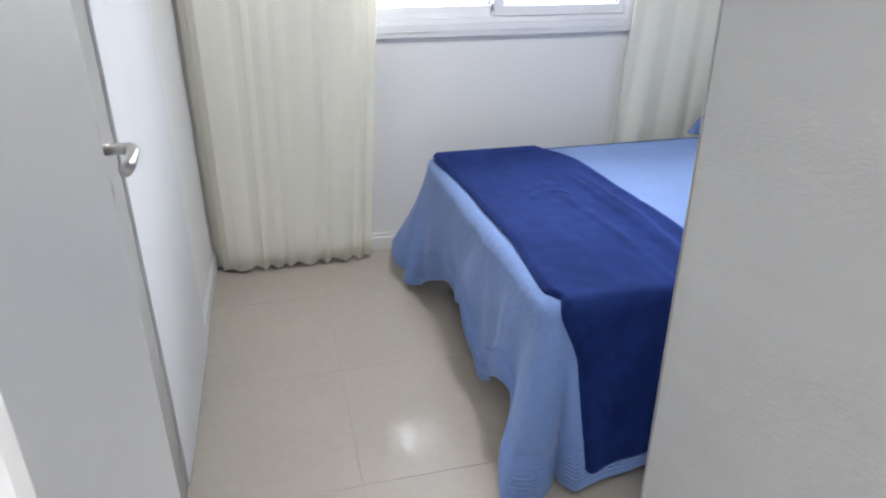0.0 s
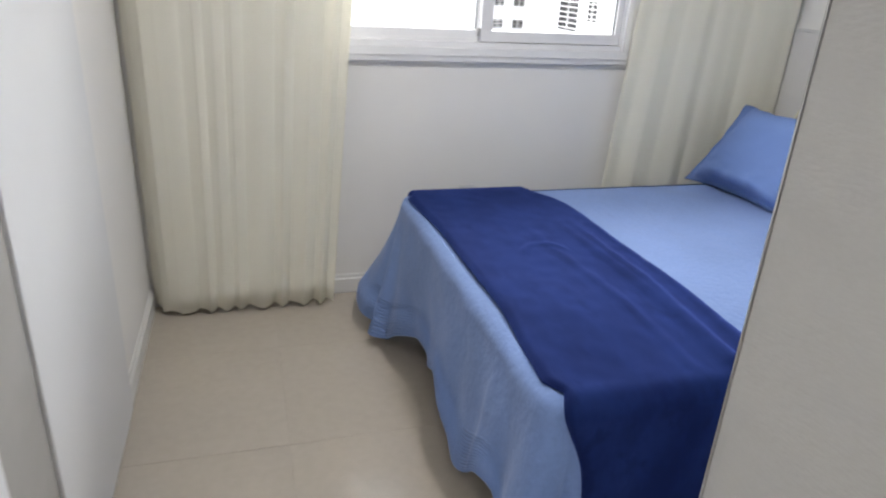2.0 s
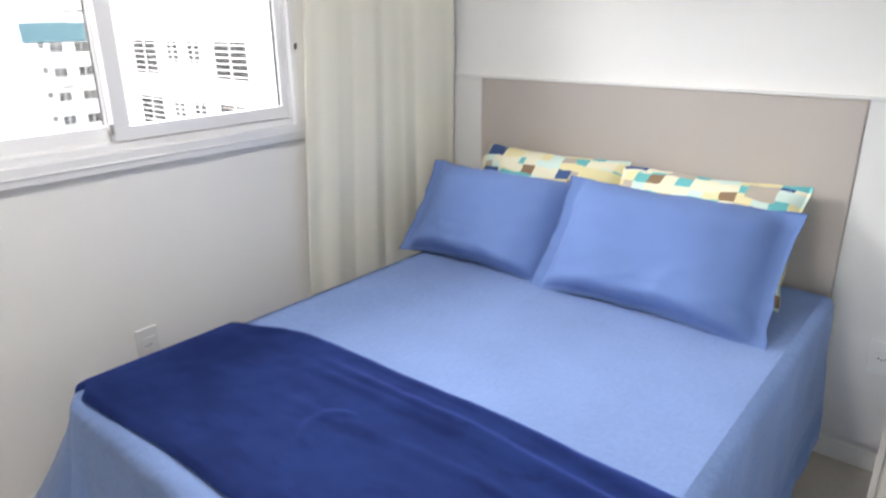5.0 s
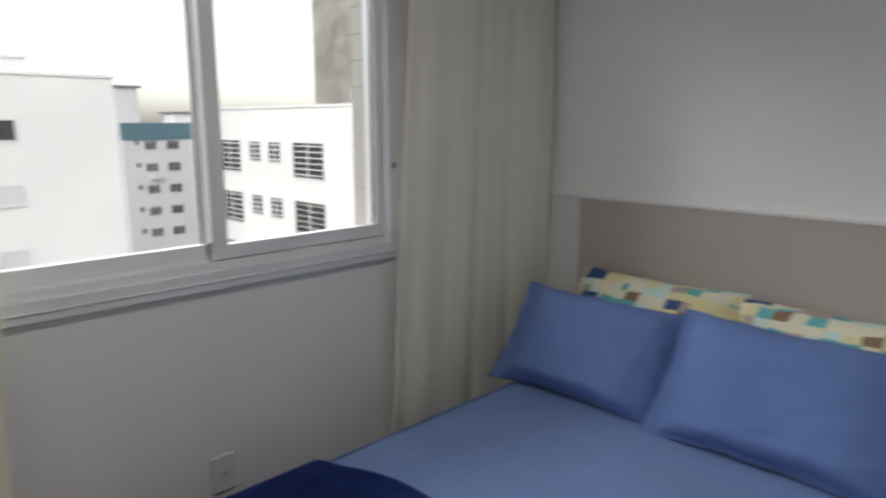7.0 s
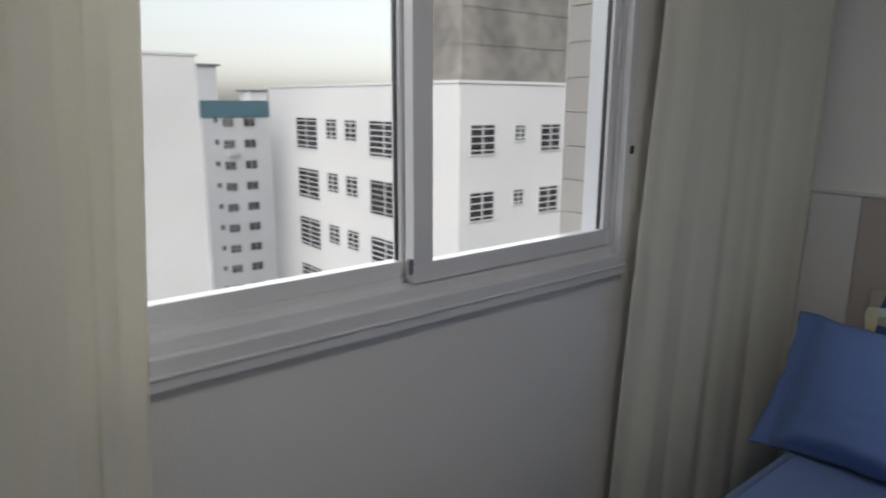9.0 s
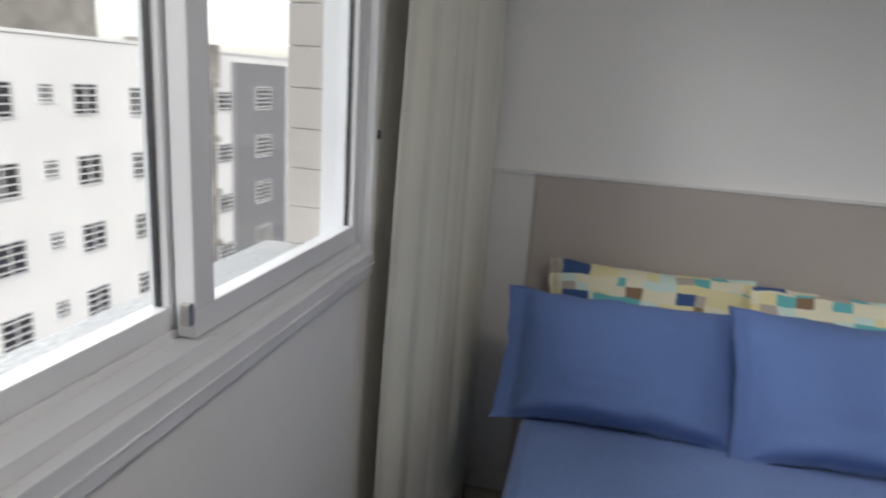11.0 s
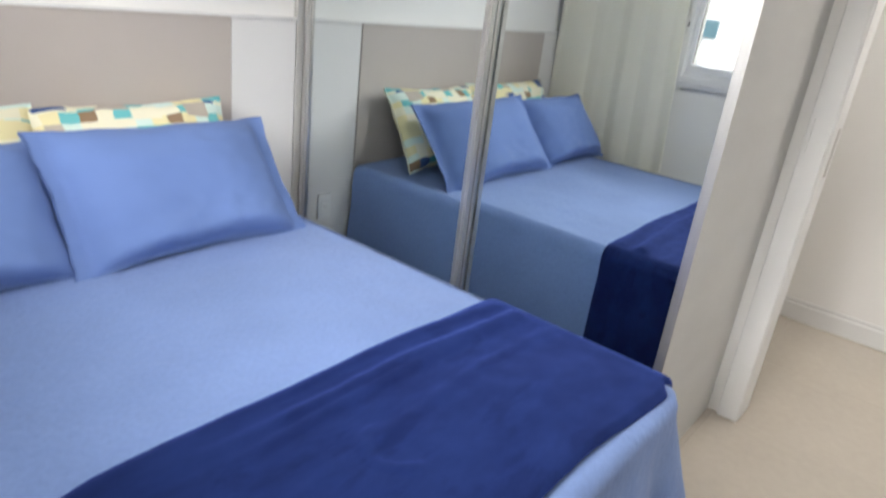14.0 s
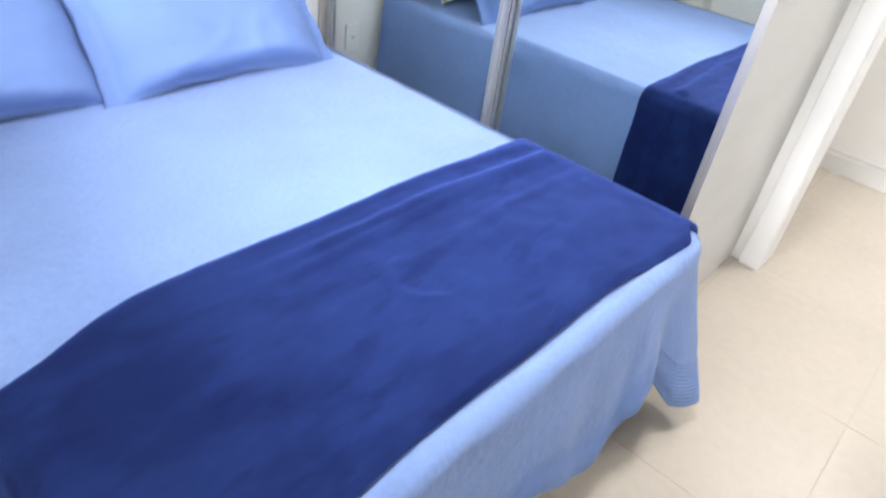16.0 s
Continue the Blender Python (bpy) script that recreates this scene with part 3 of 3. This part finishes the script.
def skirt_shape(s):
    """How far out the hem stands and how high it hangs at s metres along the rim."""
    dn, ds = s - CNW, s - CSW
    # window-side corner: a lobe that flares from behind the foot panel's straight edge
    out = 0.035 + 0.28 * math.exp(-abs(dn + 0.022) / 0.055) + 0.035 * math.exp(-((dn - 0.075) / 0.03) ** 2) - 0.05 * math.exp(-((dn - 0.038) / 0.014) ** 2)
    # doorway corner: one sharp ridge running down to a tip, then a panel set back
    out += 0.14 * math.exp(-abs(ds + 0.012) / 0.045) - 0.03 * math.exp(-((ds + 0.14) / 0.05) ** 2) - 0.10 * math.exp(-((ds - 0.038) / 0.02) ** 2)
    on_side = max(smoothstep(0.0, -0.25, dn), smoothstep(0.0, 0.25, ds)) if dn < 0 or ds > 0 else 0.0
    hem = 0.16 - 0.09 * on_side + 0.03 * wob(s, 1.7, 0, 0.5)
    for at, z in HEM:
        hem += z * math.exp(-((dn - at) / 0.13) ** 2)
    hem = max(hem, 0.012)
    # folds that deepen towards the hem
    fold = 0.030 * math.sin(dn * 11.0 + 0.8 * wob(s, 3.1, 0, 0.3)) * smoothstep(0.05, 0.3, dn) * smoothstep(0.05, 0.3, -ds)
    fold += 0.016 * wob(s, 7.7, 0, 0.13)
    fold += 0.04 * math.exp(-((dn - 0.98) / 0.08) ** 2) - 0.02 * math.exp(-((dn - 0.72) / 0.10) ** 2) + 0.035 * math.exp(-abs(ds + 0.26) / 0.05)
    return out + fold, hem


def drape(s_i, v, lift=0.0):
    """A point on the hanging part: s_i indexes the rim, v runs 0 at the top edge to 1 at the hem."""
    i = min(int(s_i), len(RIM) - 2)
    f = s_i - i
    p = RIM[i][0].lerp(RIM[i + 1][0], f)
    d = RIM[i][1].lerp(RIM[i + 1][1], f).normalized()
    s = LEN[i] + (LEN[i + 1] - LEN[i]) * f
    out, hem = skirt_shape(s)
    if v < 0.08:                                   # rounded shoulder
        a = v / 0.08 * math.pi / 2
        r = 0.032
        return p + d * (-r + r * math.sin(a) + lift * math.sin(a)) + Vector((0, 0, BZ - r + r * math.cos(a) + lift * math.cos(a)))
    w = (v - 0.08) / 0.92
    k = w ** 1.15
    z = BZ - 0.032 + (hem - BZ + 0.032) * w
    return p + d * (out * k + lift + 0.006 * wob(s, z, 2.0, 0.12)) + Vector((0, 0, z))


def top_z(x, y):
    edge = min(x - BX0, y - BY0, BY1 - y)
    return BZ + 0.010 * smoothstep(0.0, 0.45, edge) + 0.004 * wob(x * 1.5, y * 0.7, 4.0, 0.22) + 0.002 * wob(x, y, 8.0, 0.06)


HEM_AT = 0.71


def hem_mesh():
    nu = len(RIM) - 1
    return sheet(nu, 60, lambda u, v: drape(u * nu, HEM_AT + (1 - HEM_AT) * v, 0.0034 * math.sin(v * 12 * math.tau)), lambda u, v: (u * LEN[-1], (1 - HEM_AT) * (1 - v) * 0.5))


def spread_mesh():
    nu, nv = len(RIM) - 1, 18
    bm = sheet(nu, nv, lambda u, v: drape(u * nu, v * HEM_AT), lambda u, v: (u * LEN[-1], (1 - v * HEM_AT) * 0.5))
    r = 0.032
    layer = bm.loops.layers.uv.active
    nx, ny = 70, 54
    grid = []
    for i in range(nx + 1):
        row = []
        for j in range(ny + 1):
            x = BX0 + r + (BX1 - BX0 - r) * i / nx
            y = BY0 + r + (BY1 - BY0 - 2 * r) * j / ny
            # keep inside the rounded corners
            for cy, sg in ((BY0 + RAD, -1), (BY1 - RAD, 1)):
                dx, dy = BX0 + RAD - x, (y - cy) * sg
                if dx > 0 and dy > 0 and math.hypot(dx, dy) > RAD - r:
                    k = (RAD - r) / math.hypot(dx, dy)
                    x, y = BX0 + RAD - dx * k, cy + sg * dy * k
            e = min(x - BX0 - r, y - BY0 - r, BY1 - r - y)
            row.append(bm.verts.new((x, y, BZ + (top_z(x, y) - BZ) * smoothstep(0, 0.05, e))))
        grid.append(row)
    for i in range(nx):
        for j in range(ny):
            try:
                f = bm.faces.new((grid[i][j], grid[i + 1][j], grid[i + 1][j + 1], grid[i][j + 1]))
            except ValueError:
                continue
            f.smooth = True
            for lp in f.loops:
                lp[layer].uv = (lp.vert.co.x, 1.0 + lp.vert.co.y * 0)
    return bm


spread = tagged(part("bedspread", spread_mesh(), SPREAD), "light blue cotton bedspread with ribbed hem draped over the bed", "bedspread")
so = spread.modifiers.new("thickness", "SOLIDIFY")
so.thickness, so.use_rim = 0.004, False
hem = part("ribbed_hem", hem_mesh(), SPREAD, spread, "ribbed stitched border")
so = hem.modifiers.new("thickness", "SOLIDIFY")
so.thickness, so.use_rim = 0.004, False

# navy throw across the foot, hanging down on both long sides
TX0, TX1 = BX0 + 0.016, -1.370


def throw_mesh():
    a0, a1 = 0.26, 0.74

    def side_index(x, north, w, u):
        k = (BX1 - x) / (BX1 - BX0 - RAD) * 90
        if k > 90:
            k = 90 + min(1, (k - 90) / 3.5) * (14 * smoothstep(0.35, 0.0, w) + 1)
        return k if north else len(RIM) - 1 - k

    def place(u, v):
        lift = 0.014 - 0.0115 * smoothstep(0.965, 1.0, u) - 0.005 * smoothstep(0.03, 0.0, u)
        east = TX1 + 0.036 + 0.012 * (v - 0.5) - 0.075 * smoothstep(a0 + 0.09, a0 - 0.02, v)
        x = east + (TX0 - east) * u
        x += 0.006 * wob(v * 9, u * 2, 3.0)
        if v < a0:
            w = 1 - v / a0
            p = drape(side_index(x, True, w, u), w * 0.93, lift)
            p.x += (0.05 * u * u + 0.02 * (1 - u)) * w
            return p
        if v > a1:
            w = (v - a1) / (1 - a1)
            p = drape(side_index(x, False, w, u), w * 0.88, lift)
            p.x += (0.06 * u * u - 0.01 * (1 - u)) * w
            return p
        n, s = drape(side_index(x, True, 0, u), 0, lift), drape(side_index(x, False, 0, u), 0, lift)
        t = (v - a0) / (a1 - a0)
        y = n.y + (s.y - n.y) * t
        k = math.sin(math.pi * t)
        bow = 0.03 * u ** 4 * smoothstep(0.0, 0.35, t) * smoothstep(1.0, 0.7, t)
        x = x + bow + (n.x - x) * smoothstep(0.045, 0.0, t) + (s.x - x) * smoothstep(0.955, 1.0, t)
        crease = 0.010 * max(0, wob(u * 1.2 + v * 2.5, v * 7 - u * 1.5, 5.0))
        for at, high in ((0.13, 0.010), (0.25, 0.008), (0.06, 0.006), (0.42, 0.004)):
            line = at + 0.05 * math.sin(v * 6 + at * 30) + 0.03 * wob(v * 6, at * 9, 2.0)
            crease += high * math.exp(-((u - line) / 0.03) ** 2) * smoothstep(0.36, 0.5, v)
        arc = math.hypot((u - 0.5) * 0.58, (v - 0.5) * 2.9)
        crease += 0.006 * math.exp(-((arc - 0.07) / 0.009) ** 2) * smoothstep(0.505, 0.49, v)
        r = smoothstep(0, 0.06, k)
        return Vector((x, y, BZ + (top_z(x, y) - BZ) * r + lift + crease * r))
    return sheet(110, 240, place)


throw = tagged(part("throw_blanket", throw_mesh(), NAVY), "navy blue plush throw folded across the bed's foot", "blanket")
so = throw.modifiers.new("thickness", "SOLIDIFY")
so.thickness, so.offset = 0.006, 1.0


def pillow_mesh(w, h, puff, flange, seed):
    """A stuffed case lying in x (width) and y (height), puffed in z, with a flat flange at its ends."""
    bm = bmesh.new()
    layer = bm.loops.layers.uv.new("UVMap")
    nu, nv = 64, 44
    sides = []
    for sg in (1, -1):
        g = []
        for i in range(nu + 1):
            row = []
            for j in range(nv + 1):
                a, b = 2 * i / nu - 1, 2 * j / nv - 1
                fx = max(0, (1 - abs(a)) * w / 2 - flange) / (w / 2)
                fy = (1 - abs(b)) * h / 2 / (h / 2)
                tx = 1 - (1 - min(1, fx * 1.5)) ** 2.4
                ty = 1 - (1 - min(1, fy * (4.5 if b < 0 else 1.35))) ** 2.2
                t = max(tx * ty, 0) ** 0.6
                z = sg * (0.004 + puff * t) + 0.010 * wob(a * 1.5, b * 1.5, seed) * t
                low = smoothstep(0.1, -0.9, b)
                ridge = 1 - 2.6 * abs(wob(a * 3.4 + 0.9 * b * b, b * 1.6 + 0.4 * a, seed + 6))
                z += sg * 0.008 * max(0, ridge) * t * (0.05 + low * low)
                z += sg * 0.004 * wob(a * 6, b * 5, seed + 2) * t
                if fx <= 0:
                    z += 0.006 * math.sin(b * 9 + seed * 2) * wob(b * 3, seed, 1.0)
                pull = 1 - 0.05 * (1 - b * b) * abs(a) ** 3
                pully = 1 - (0.07 if b > 0 else 0.0) * (1 - a * a) * abs(b) ** 3
                tuck = 0.03 * (1 - a * a) * smoothstep(0.0, -1.0, b)
                edge = 0.008 * wob(a * 4, b * 4, seed + 9)
                row.append(bm.verts.new((a * w / 2 * pull + edge, b * h / 2 * pully + edge + tuck, z)))
            g.append(row)
        for i in range(nu):
            for j in range(nv):
                q = (g[i][j], g[i + 1][j], g[i + 1][j + 1], g[i][j + 1])
                ids = ((i, j), (i + 1, j), (i + 1, j + 1), (i, j + 1))
                if sg < 0:
                    q, ids = q[::-1], ids[::-1]
                f = bm.faces.new(q)
                f.smooth = True
                for lp, (p, r) in zip(f.loops, ids):
                    lp[layer].uv = (p / nu * w + seed * 0.37, r / nv * h + 0.31 * seed)
        sides.append(g)
    bmesh.ops.remove_doubles(bm, verts=bm.verts, dist=0.0001)
    a, b = sides
    rim_pairs = [(a[i][0], a[i + 1][0], b[i + 1][0], b[i][0]) for i in range(nu)] + [(a[i + 1][nv], a[i][nv], b[i][nv], b[i + 1][nv]) for i in range(nu)]
    rim_pairs += [(a[0][j + 1], a[0][j], b[0][j], b[0][j + 1]) for j in range(nv)] + [(a[nu][j], a[nu][j + 1], b[nu][j + 1], b[nu][j]) for j in range(nv)]
    for q in rim_pairs:
        if all(v.is_valid for v in q) and len(set(q)) == 4:
            bm.faces.new(q).smooth = True
    return bm


def pillow(name, foot, top, y, w, puff, flange, seed, material, label, turn=0.0, group="pillows on the bed"):
    """Leaning pillow: foot and top are (x, z) of its lower and upper edge, y its middle."""
    f, t = Vector((foot[0], 0, foot[1])), Vector((top[0], 0, top[1]))
    up = t - f
    h = up.length
    up.normalize()
    right = Vector((0, -1, 0))
    right = Matrix.Rotation(turn, 3, up) @ right
    nrm = right.cross(up)
    m = Matrix((right, up, nrm)).transposed().to_4x4()
    m.translation = (f + t) / 2 + Vector((0, y, 0))
    ob = tagged(part(name, pillow_mesh(w, h, puff, flange, seed), material), label, "pillow", group)
    ob.matrix_world = m
    return ob


pillow("patterned_pillow", (-0.30, 0.618), (-0.085, 0.985), -0.755, 0.66, 0.070, 0.01, 2.0, PATCH, "cream and turquoise patterned pillow against the headboard", 0.02)
pillow("patterned_pillow", (-0.30, 0.618), (-0.085, 0.975), -1.375, 0.66, 0.070, 0.01, 4.0, PATCH, "cream and turquoise patterned pillow against the headboard", -0.02)
pillow("blue_pillow", (-0.560, 0.604), (-0.315, 0.935), -0.682, 0.72, 0.098, 0.055, 1.0, PILLOW, "plain blue pillow leaning on a patterned one", 0.0)
pillow("blue_pillow", (-0.585, 0.604), (-0.305, 0.950), -1.352, 0.775, 0.098, 0.055, 3.0, PILLOW, "plain blue pillow leaning on a patterned one", 0.03)

# ---- outside: a high floor among other apartment blocks ----
STREET = -22.0
PLASTER = mat("white render", (0.74, 0.74, 0.75), 0.85, vary=0.05, scale=0.25, fine=0.08, fine_scale=1.5)
GREYREND = mat("pale grey render", (0.60, 0.61, 0.63), 0.85, vary=0.05, scale=0.3, fine=0.08, fine_scale=1.5)
CONC = mat("raw concrete", (0.27, 0.255, 0.24), 0.9, vary=0.34, scale=0.6, fine=0.4, fine_scale=2.5)
BLUE = mat("blue parapet", (0.09, 0.17, 0.21), 0.7, vary=0.05, scale=1)
BRICK = mat("bare brick", (0.42, 0.17, 0.10), 0.9, vary=0.2, scale=2.0, fine=0.3, fine_scale=8)
DKGREY = mat("grey render", (0.21, 0.21, 0.23), 0.85, vary=0.05, scale=0.5)
DKGLASS = mat("dark window glass", (0.035, 0.035, 0.04), 0.12, spec=0.6, vary=0.3, scale=1.0)
BLIND = mat("shutter slats", (0.42, 0.40, 0.37), 0.6, vary=0.1, scale=2.0)
ROADM = mat("far ground", (0.16, 0.16, 0.15), 0.95, vary=0.4, scale=0.05, fine=0.3, fine_scale=0.5)
structure("ground", box((-900, -900, STREET - 1), (900, 900, STREET)), ROADM, "grey town ground far below the window", "ground")


def block(name, lo, hi, label, material=PLASTER):
    ob = thing(name, ((lo[0] + hi[0]) / 2, (lo[1] + hi[1]) / 2, STREET), label, "building")
    under(part("wall", box((lo[0], lo[1], STREET), hi, 0.03, 1), material), ob)
    under(part("roof", boxes(((lo[0] - 0.08, lo[1] - 0.08, hi[2] + 0.002), (hi[0] + 0.08, hi[1] + 0.08, hi[2] + 0.12))), material), ob)
    return ob


def facade_window(ob, along, at, z, w, h, slats, shade=False, pane=None):
    """A recessed-looking window on a wall facing west ('x') or south ('y'): frame, dark pane, slats."""
    fx, fy = at

    def bx(a0, a1, z0, z1, d0, d1):
        if along == "y":                        # wall faces west; width runs along y
            return ((fx - d1, fy + a0, z + z0), (fx - d0, fy + a1, z + z1))
        return ((fx + a0, fy - d1, z + z0), (fx + a1, fy - d0, z + z1))
    win = under(part("window", boxes(bx(-w / 2 - 0.06, w / 2 + 0.06, -h / 2 - 0.06, -h / 2, 0.004, 0.09), bx(-w / 2 - 0.05, w / 2 + 0.05, h / 2, h / 2 + 0.05, 0.004, 0.05),
                bx(-w / 2 - 0.05, -w / 2, -h / 2, h / 2, 0.004, 0.05), bx(w / 2, w / 2 + 0.05, -h / 2, h / 2, 0.004, 0.05), bx(-0.03, 0.03, -h / 2, h / 2, 0.03, 0.06)), GREYREND), ob)
    p = part("pane", boxes(bx(-w / 2, w / 2, -h / 2, h / 2, 0.004, 0.02)), pane or DKGLASS)
    p.parent, p.matrix_parent_inverse = win, Matrix()
    if slats:
        bm = bmesh.new()
        for k in range(slats):
            zz = -h / 2 + h * (k + 0.5) / slats
            add_box(bm, *bx(-w / 2, w / 2, zz - 0.022, zz + 0.022, 0.022, 0.05))
        q = part("slat_grille", bm, BLIND if shade else PLASTER)
        q.parent, q.matrix_parent_inverse = win, Matrix()
    return win


# white block across the street, its corner towards the window
CX, CY, RZ = 14.75, 19.04, 2.22
near = block("apartment_building", (CX, CY, 0), (40.0, CY + 17.5, RZ), "white rendered apartment block with slatted windows and a concrete water tank")
ST = 2.75
for k in range(5):
    zc = -0.20 - ST * k
    facade_window(near, "x", (CX + 1.25, CY), zc + 0.20, 1.3, 1.15, 4)
    facade_window(near, "x", (CX + 3.38, CY), zc + 0.42, 0.55, 0.6, 3)
    facade_window(near, "x", (CX + 5.3, CY), zc + 0.18, 1.2, 1.1, 4)
    facade_window(near, "x", (CX + 8.3, CY), zc + 0.05, 0.9, 1.1, 4)
    facade_window(near, "x", (CX + 15.2, CY), zc - 0.05, 1.2, 0.95, 4)
    facade_window(near, "y", (CX, CY + 5.25), zc, 2.5, 1.6, 6, k % 2 == 1)
    facade_window(near, "y", (CX, CY + 8.2), zc + 0.3, 1.05, 0.95, 4)
    facade_window(near, "y", (CX, CY + 10.1), zc + 0.3, 1.0, 0.95, 4)
    facade_window(near, "y", (CX, CY + 12.8), zc, 2.3, 1.6, 6)
under(part("water_tank", boxes(((CX + 0.2, CY + 0.15, RZ + 0.13), (CX + 6.4, CY + 4.85, RZ + 4.6)), ((CX + 0.18, CY + 0.12, RZ + 1.5), (CX + 6.42, CY + 4.87, RZ + 1.56)), ((CX + 0.18, CY + 0.12, RZ + 2.9), (CX + 6.42, CY + 4.87, RZ + 2.96))), CONC, label="stained raw concrete water tank"), near)
# unfinished stair shaft on the south face
SX = CX + 9.2
for k in range(4):
    z0 = 0.50 - ST * k
    under(part("shaft_brick", box((SX + 0.55, CY - 0.35, z0 - 2.3), (SX + 1.55, CY - 0.004, z0)), BRICK, label="bare orange brickwork"), near)
    under(part("shaft_slab", box((SX, CY - 0.6, z0), (SX + 4.7, CY - 0.004, z0 + 0.30), 0.02), CONC), near)
    under(part("shaft_opening", box((SX + 1.55, CY - 0.15, z0 - 2.2), (SX + 2.7, CY - 0.004, z0)), GREYREND), near)
    under(part("shaft_column", box((SX + 2.7, CY - 0.45, z0 - 2.45), (SX + 4.5, CY - 0.004, z0)), CONC), near)
    under(part("shaft_column", box((SX + 0.05, CY - 0.45, z0 - 2.45), (SX + 0.55, CY - 0.004, z0)), CONC), near)
    for q in range(5):
        under(part("railing", box((SX + 2.75, CY - 0.55, z0 - 1.3 + 0.22 * q), (SX + 4.4, CY - 0.5, z0 - 1.24 + 0.22 * q)), DKGREY), near)
under(part("shaft_head", box((SX, CY - 0.6, 0.85), (SX + 4.7, CY + 1.2, RZ + 0.35), 0.03), CONC), near)
under(part("shaft_lintel", box((SX + 0.7, CY - 0.62, 1.15), (SX + 2.2, CY - 0.605, 1.85), 0.004), DKGREY), near)
under(part("grey_band", box((CX + 15.95, CY - 0.25, STREET), (CX + 22.0, CY - 0.004, RZ - 0.4), 0.02), DKGREY), near)


def lattice_mast(x, y, z0, z1, w):
    ob = thing("antenna_mast", (x, y, z0), "pale lattice antenna mast on a rooftop", "antenna")
    bm = bmesh.new()
    n = int((z1 - z0) / 0.9)
    for sx, sy in ((-1, -1), (1, -1), (1, 1), (-1, 1)):
        add_box(bm, (x + sx * w - 0.04, y + sy * w - 0.04, z0), (x + sx * w + 0.04, y + sy * w + 0.04, z1))
    for k in range(n):
        z = z0 + 0.9 * (k + 1)
        for a, b in (((-w, -w), (w, -w)), ((w, -w), (w, w)), ((w, w), (-w, w)), ((-w, w), (-w, -w))):
            add_box(bm, (x + min(a[0], b[0]) - 0.03, y + min(a[1], b[1]) - 0.03, z - 0.03), (x + max(a[0], b[0]) + 0.03, y + max(a[1], b[1]) + 0.03, z + 0.03))
    under(part("lattice", bm, PLASTER), ob)
    return ob


for k in range(5):
    facade_window(near, "x", (CX + 19.0, CY - 0.25), -0.1 - ST * k, 1.6, 1.2, 5)
    facade_window(near, "x", (CX + 24.0, CY), -0.2 - ST * k, 1.3, 1.2, 4)
lattice_mast(CX + 12.7, CY + 2.4, RZ + 0.125, RZ + 7.5, 0.42)

# plain white block further off
far = block("apartment_building", (-12.0, 30.5, 0), (8.55, 44.0, 3.5), "plain white apartment block with few windows")
for k in range(6):
    zc = 1.23 - 2.75 * k
    facade_window(far, "x", (3.75, 30.5), zc, 1.5, 0.8, 0, pane=None if k == 0 else GREYREND)
    facade_window(far, "x", (-2.8, 30.5), zc, 1.9, 0.8, 0)
under(part("chimney", box((4.45, 31.5, 3.622), (5.4, 32.6, 4.25), 0.03), PLASTER), far)
under(part("chimney_cap", box((4.35, 31.4, 4.252), (5.5, 32.7, 4.35), 0.02), PLASTER), far)

# distant block with a blue parapet
blue = block("apartment_building", (25.0, 78.0, 0), (34.1, 92.0, 0.6), "distant grey-white apartment block with blue parapet", GREYREND)
under(part("parapet", box((24.9, 77.85, -0.5), (34.2, 78.1, 1.48), 0.05), BLUE, label="blue-grey parapet band"), blue)
for k in range(9):
    zc = -1.10 - 2.6 * k
    facade_window(blue, "x", (26.65, 78.0), zc + 0.3, 0.5, 0.6, 0)
    facade_window(blue, "x", (28.15, 78.0), zc, 1.35, 1.0, 3)
    facade_window(blue, "x", (30.8, 78.0), zc, 1.45, 1.0, 3, True)
under(part("drain_pipe", tube([(33.95, 77.9, STREET), (33.95, 77.9, -0.51)], 0.16, 8), DKGREY), blue)
under(part("stair_head", box((25.3, 80.0, 0.725), (27.9, 84.0, 5.5), 0.05), GREYREND), blue)
under(part("stair_head_roof", box((25.0, 79.7, 5.502), (28.3, 84.3, 5.75), 0.05), DKGREY), blue)
under(part("stair_head", box((31.8, 79.5, 0.725), (34.0, 83.0, 2.6), 0.05), PLASTER), blue)
under(part("stair_head_roof", box((31.5, 79.2, 2.602), (34.3, 83.3, 2.8), 0.05), DKGREY), blue)
under(part("air_conditioner", box((27.7, 77.3, -5.1), (28.7, 77.9, -4.5), 0.05), GREYREND), blue)

# ---- floor tiles ----
TS, J = 0.60, 0.0009


def tile_mesh(w, d):
    bm = box((0, 0, -0.0023), (w, d, 0.0), 0.0005, 1)
    me = bpy.data.meshes.new("tile")
    bm.to_mesh(me)
    bm.free()
    me.materials.append(TILE)
    return me


def lay_tiles(x0, x1, y0, y1, ox, oy):
    cache = {}
    i0, i1 = math.floor((x0 - ox) / TS), math.ceil((x1 - ox) / TS)
    j0, j1 = math.floor((y0 - oy) / TS), math.ceil((y1 - oy) / TS)
    for i in range(i0, i1):
        for j in range(j0, j1):
            a, b = max(x0, ox + i * TS + J / 2), min(x1, ox + (i + 1) * TS - J / 2)
            c, d = max(y0, oy + j * TS + J / 2), min(y1, oy + (j + 1) * TS - J / 2)
            if b - a < 0.01 or d - c < 0.01:
                continue
            key = (round(b - a, 4), round(d - c, 4))
            if key not in cache:
                cache[key] = tile_mesh(*key)
            t = new("tile", cache[key])
            t.location = (a, c, 0.0)
            t.parent = floor


lay_tiles(-4.25, 0.0, HALL, 0.0, -2.390, -1.646)
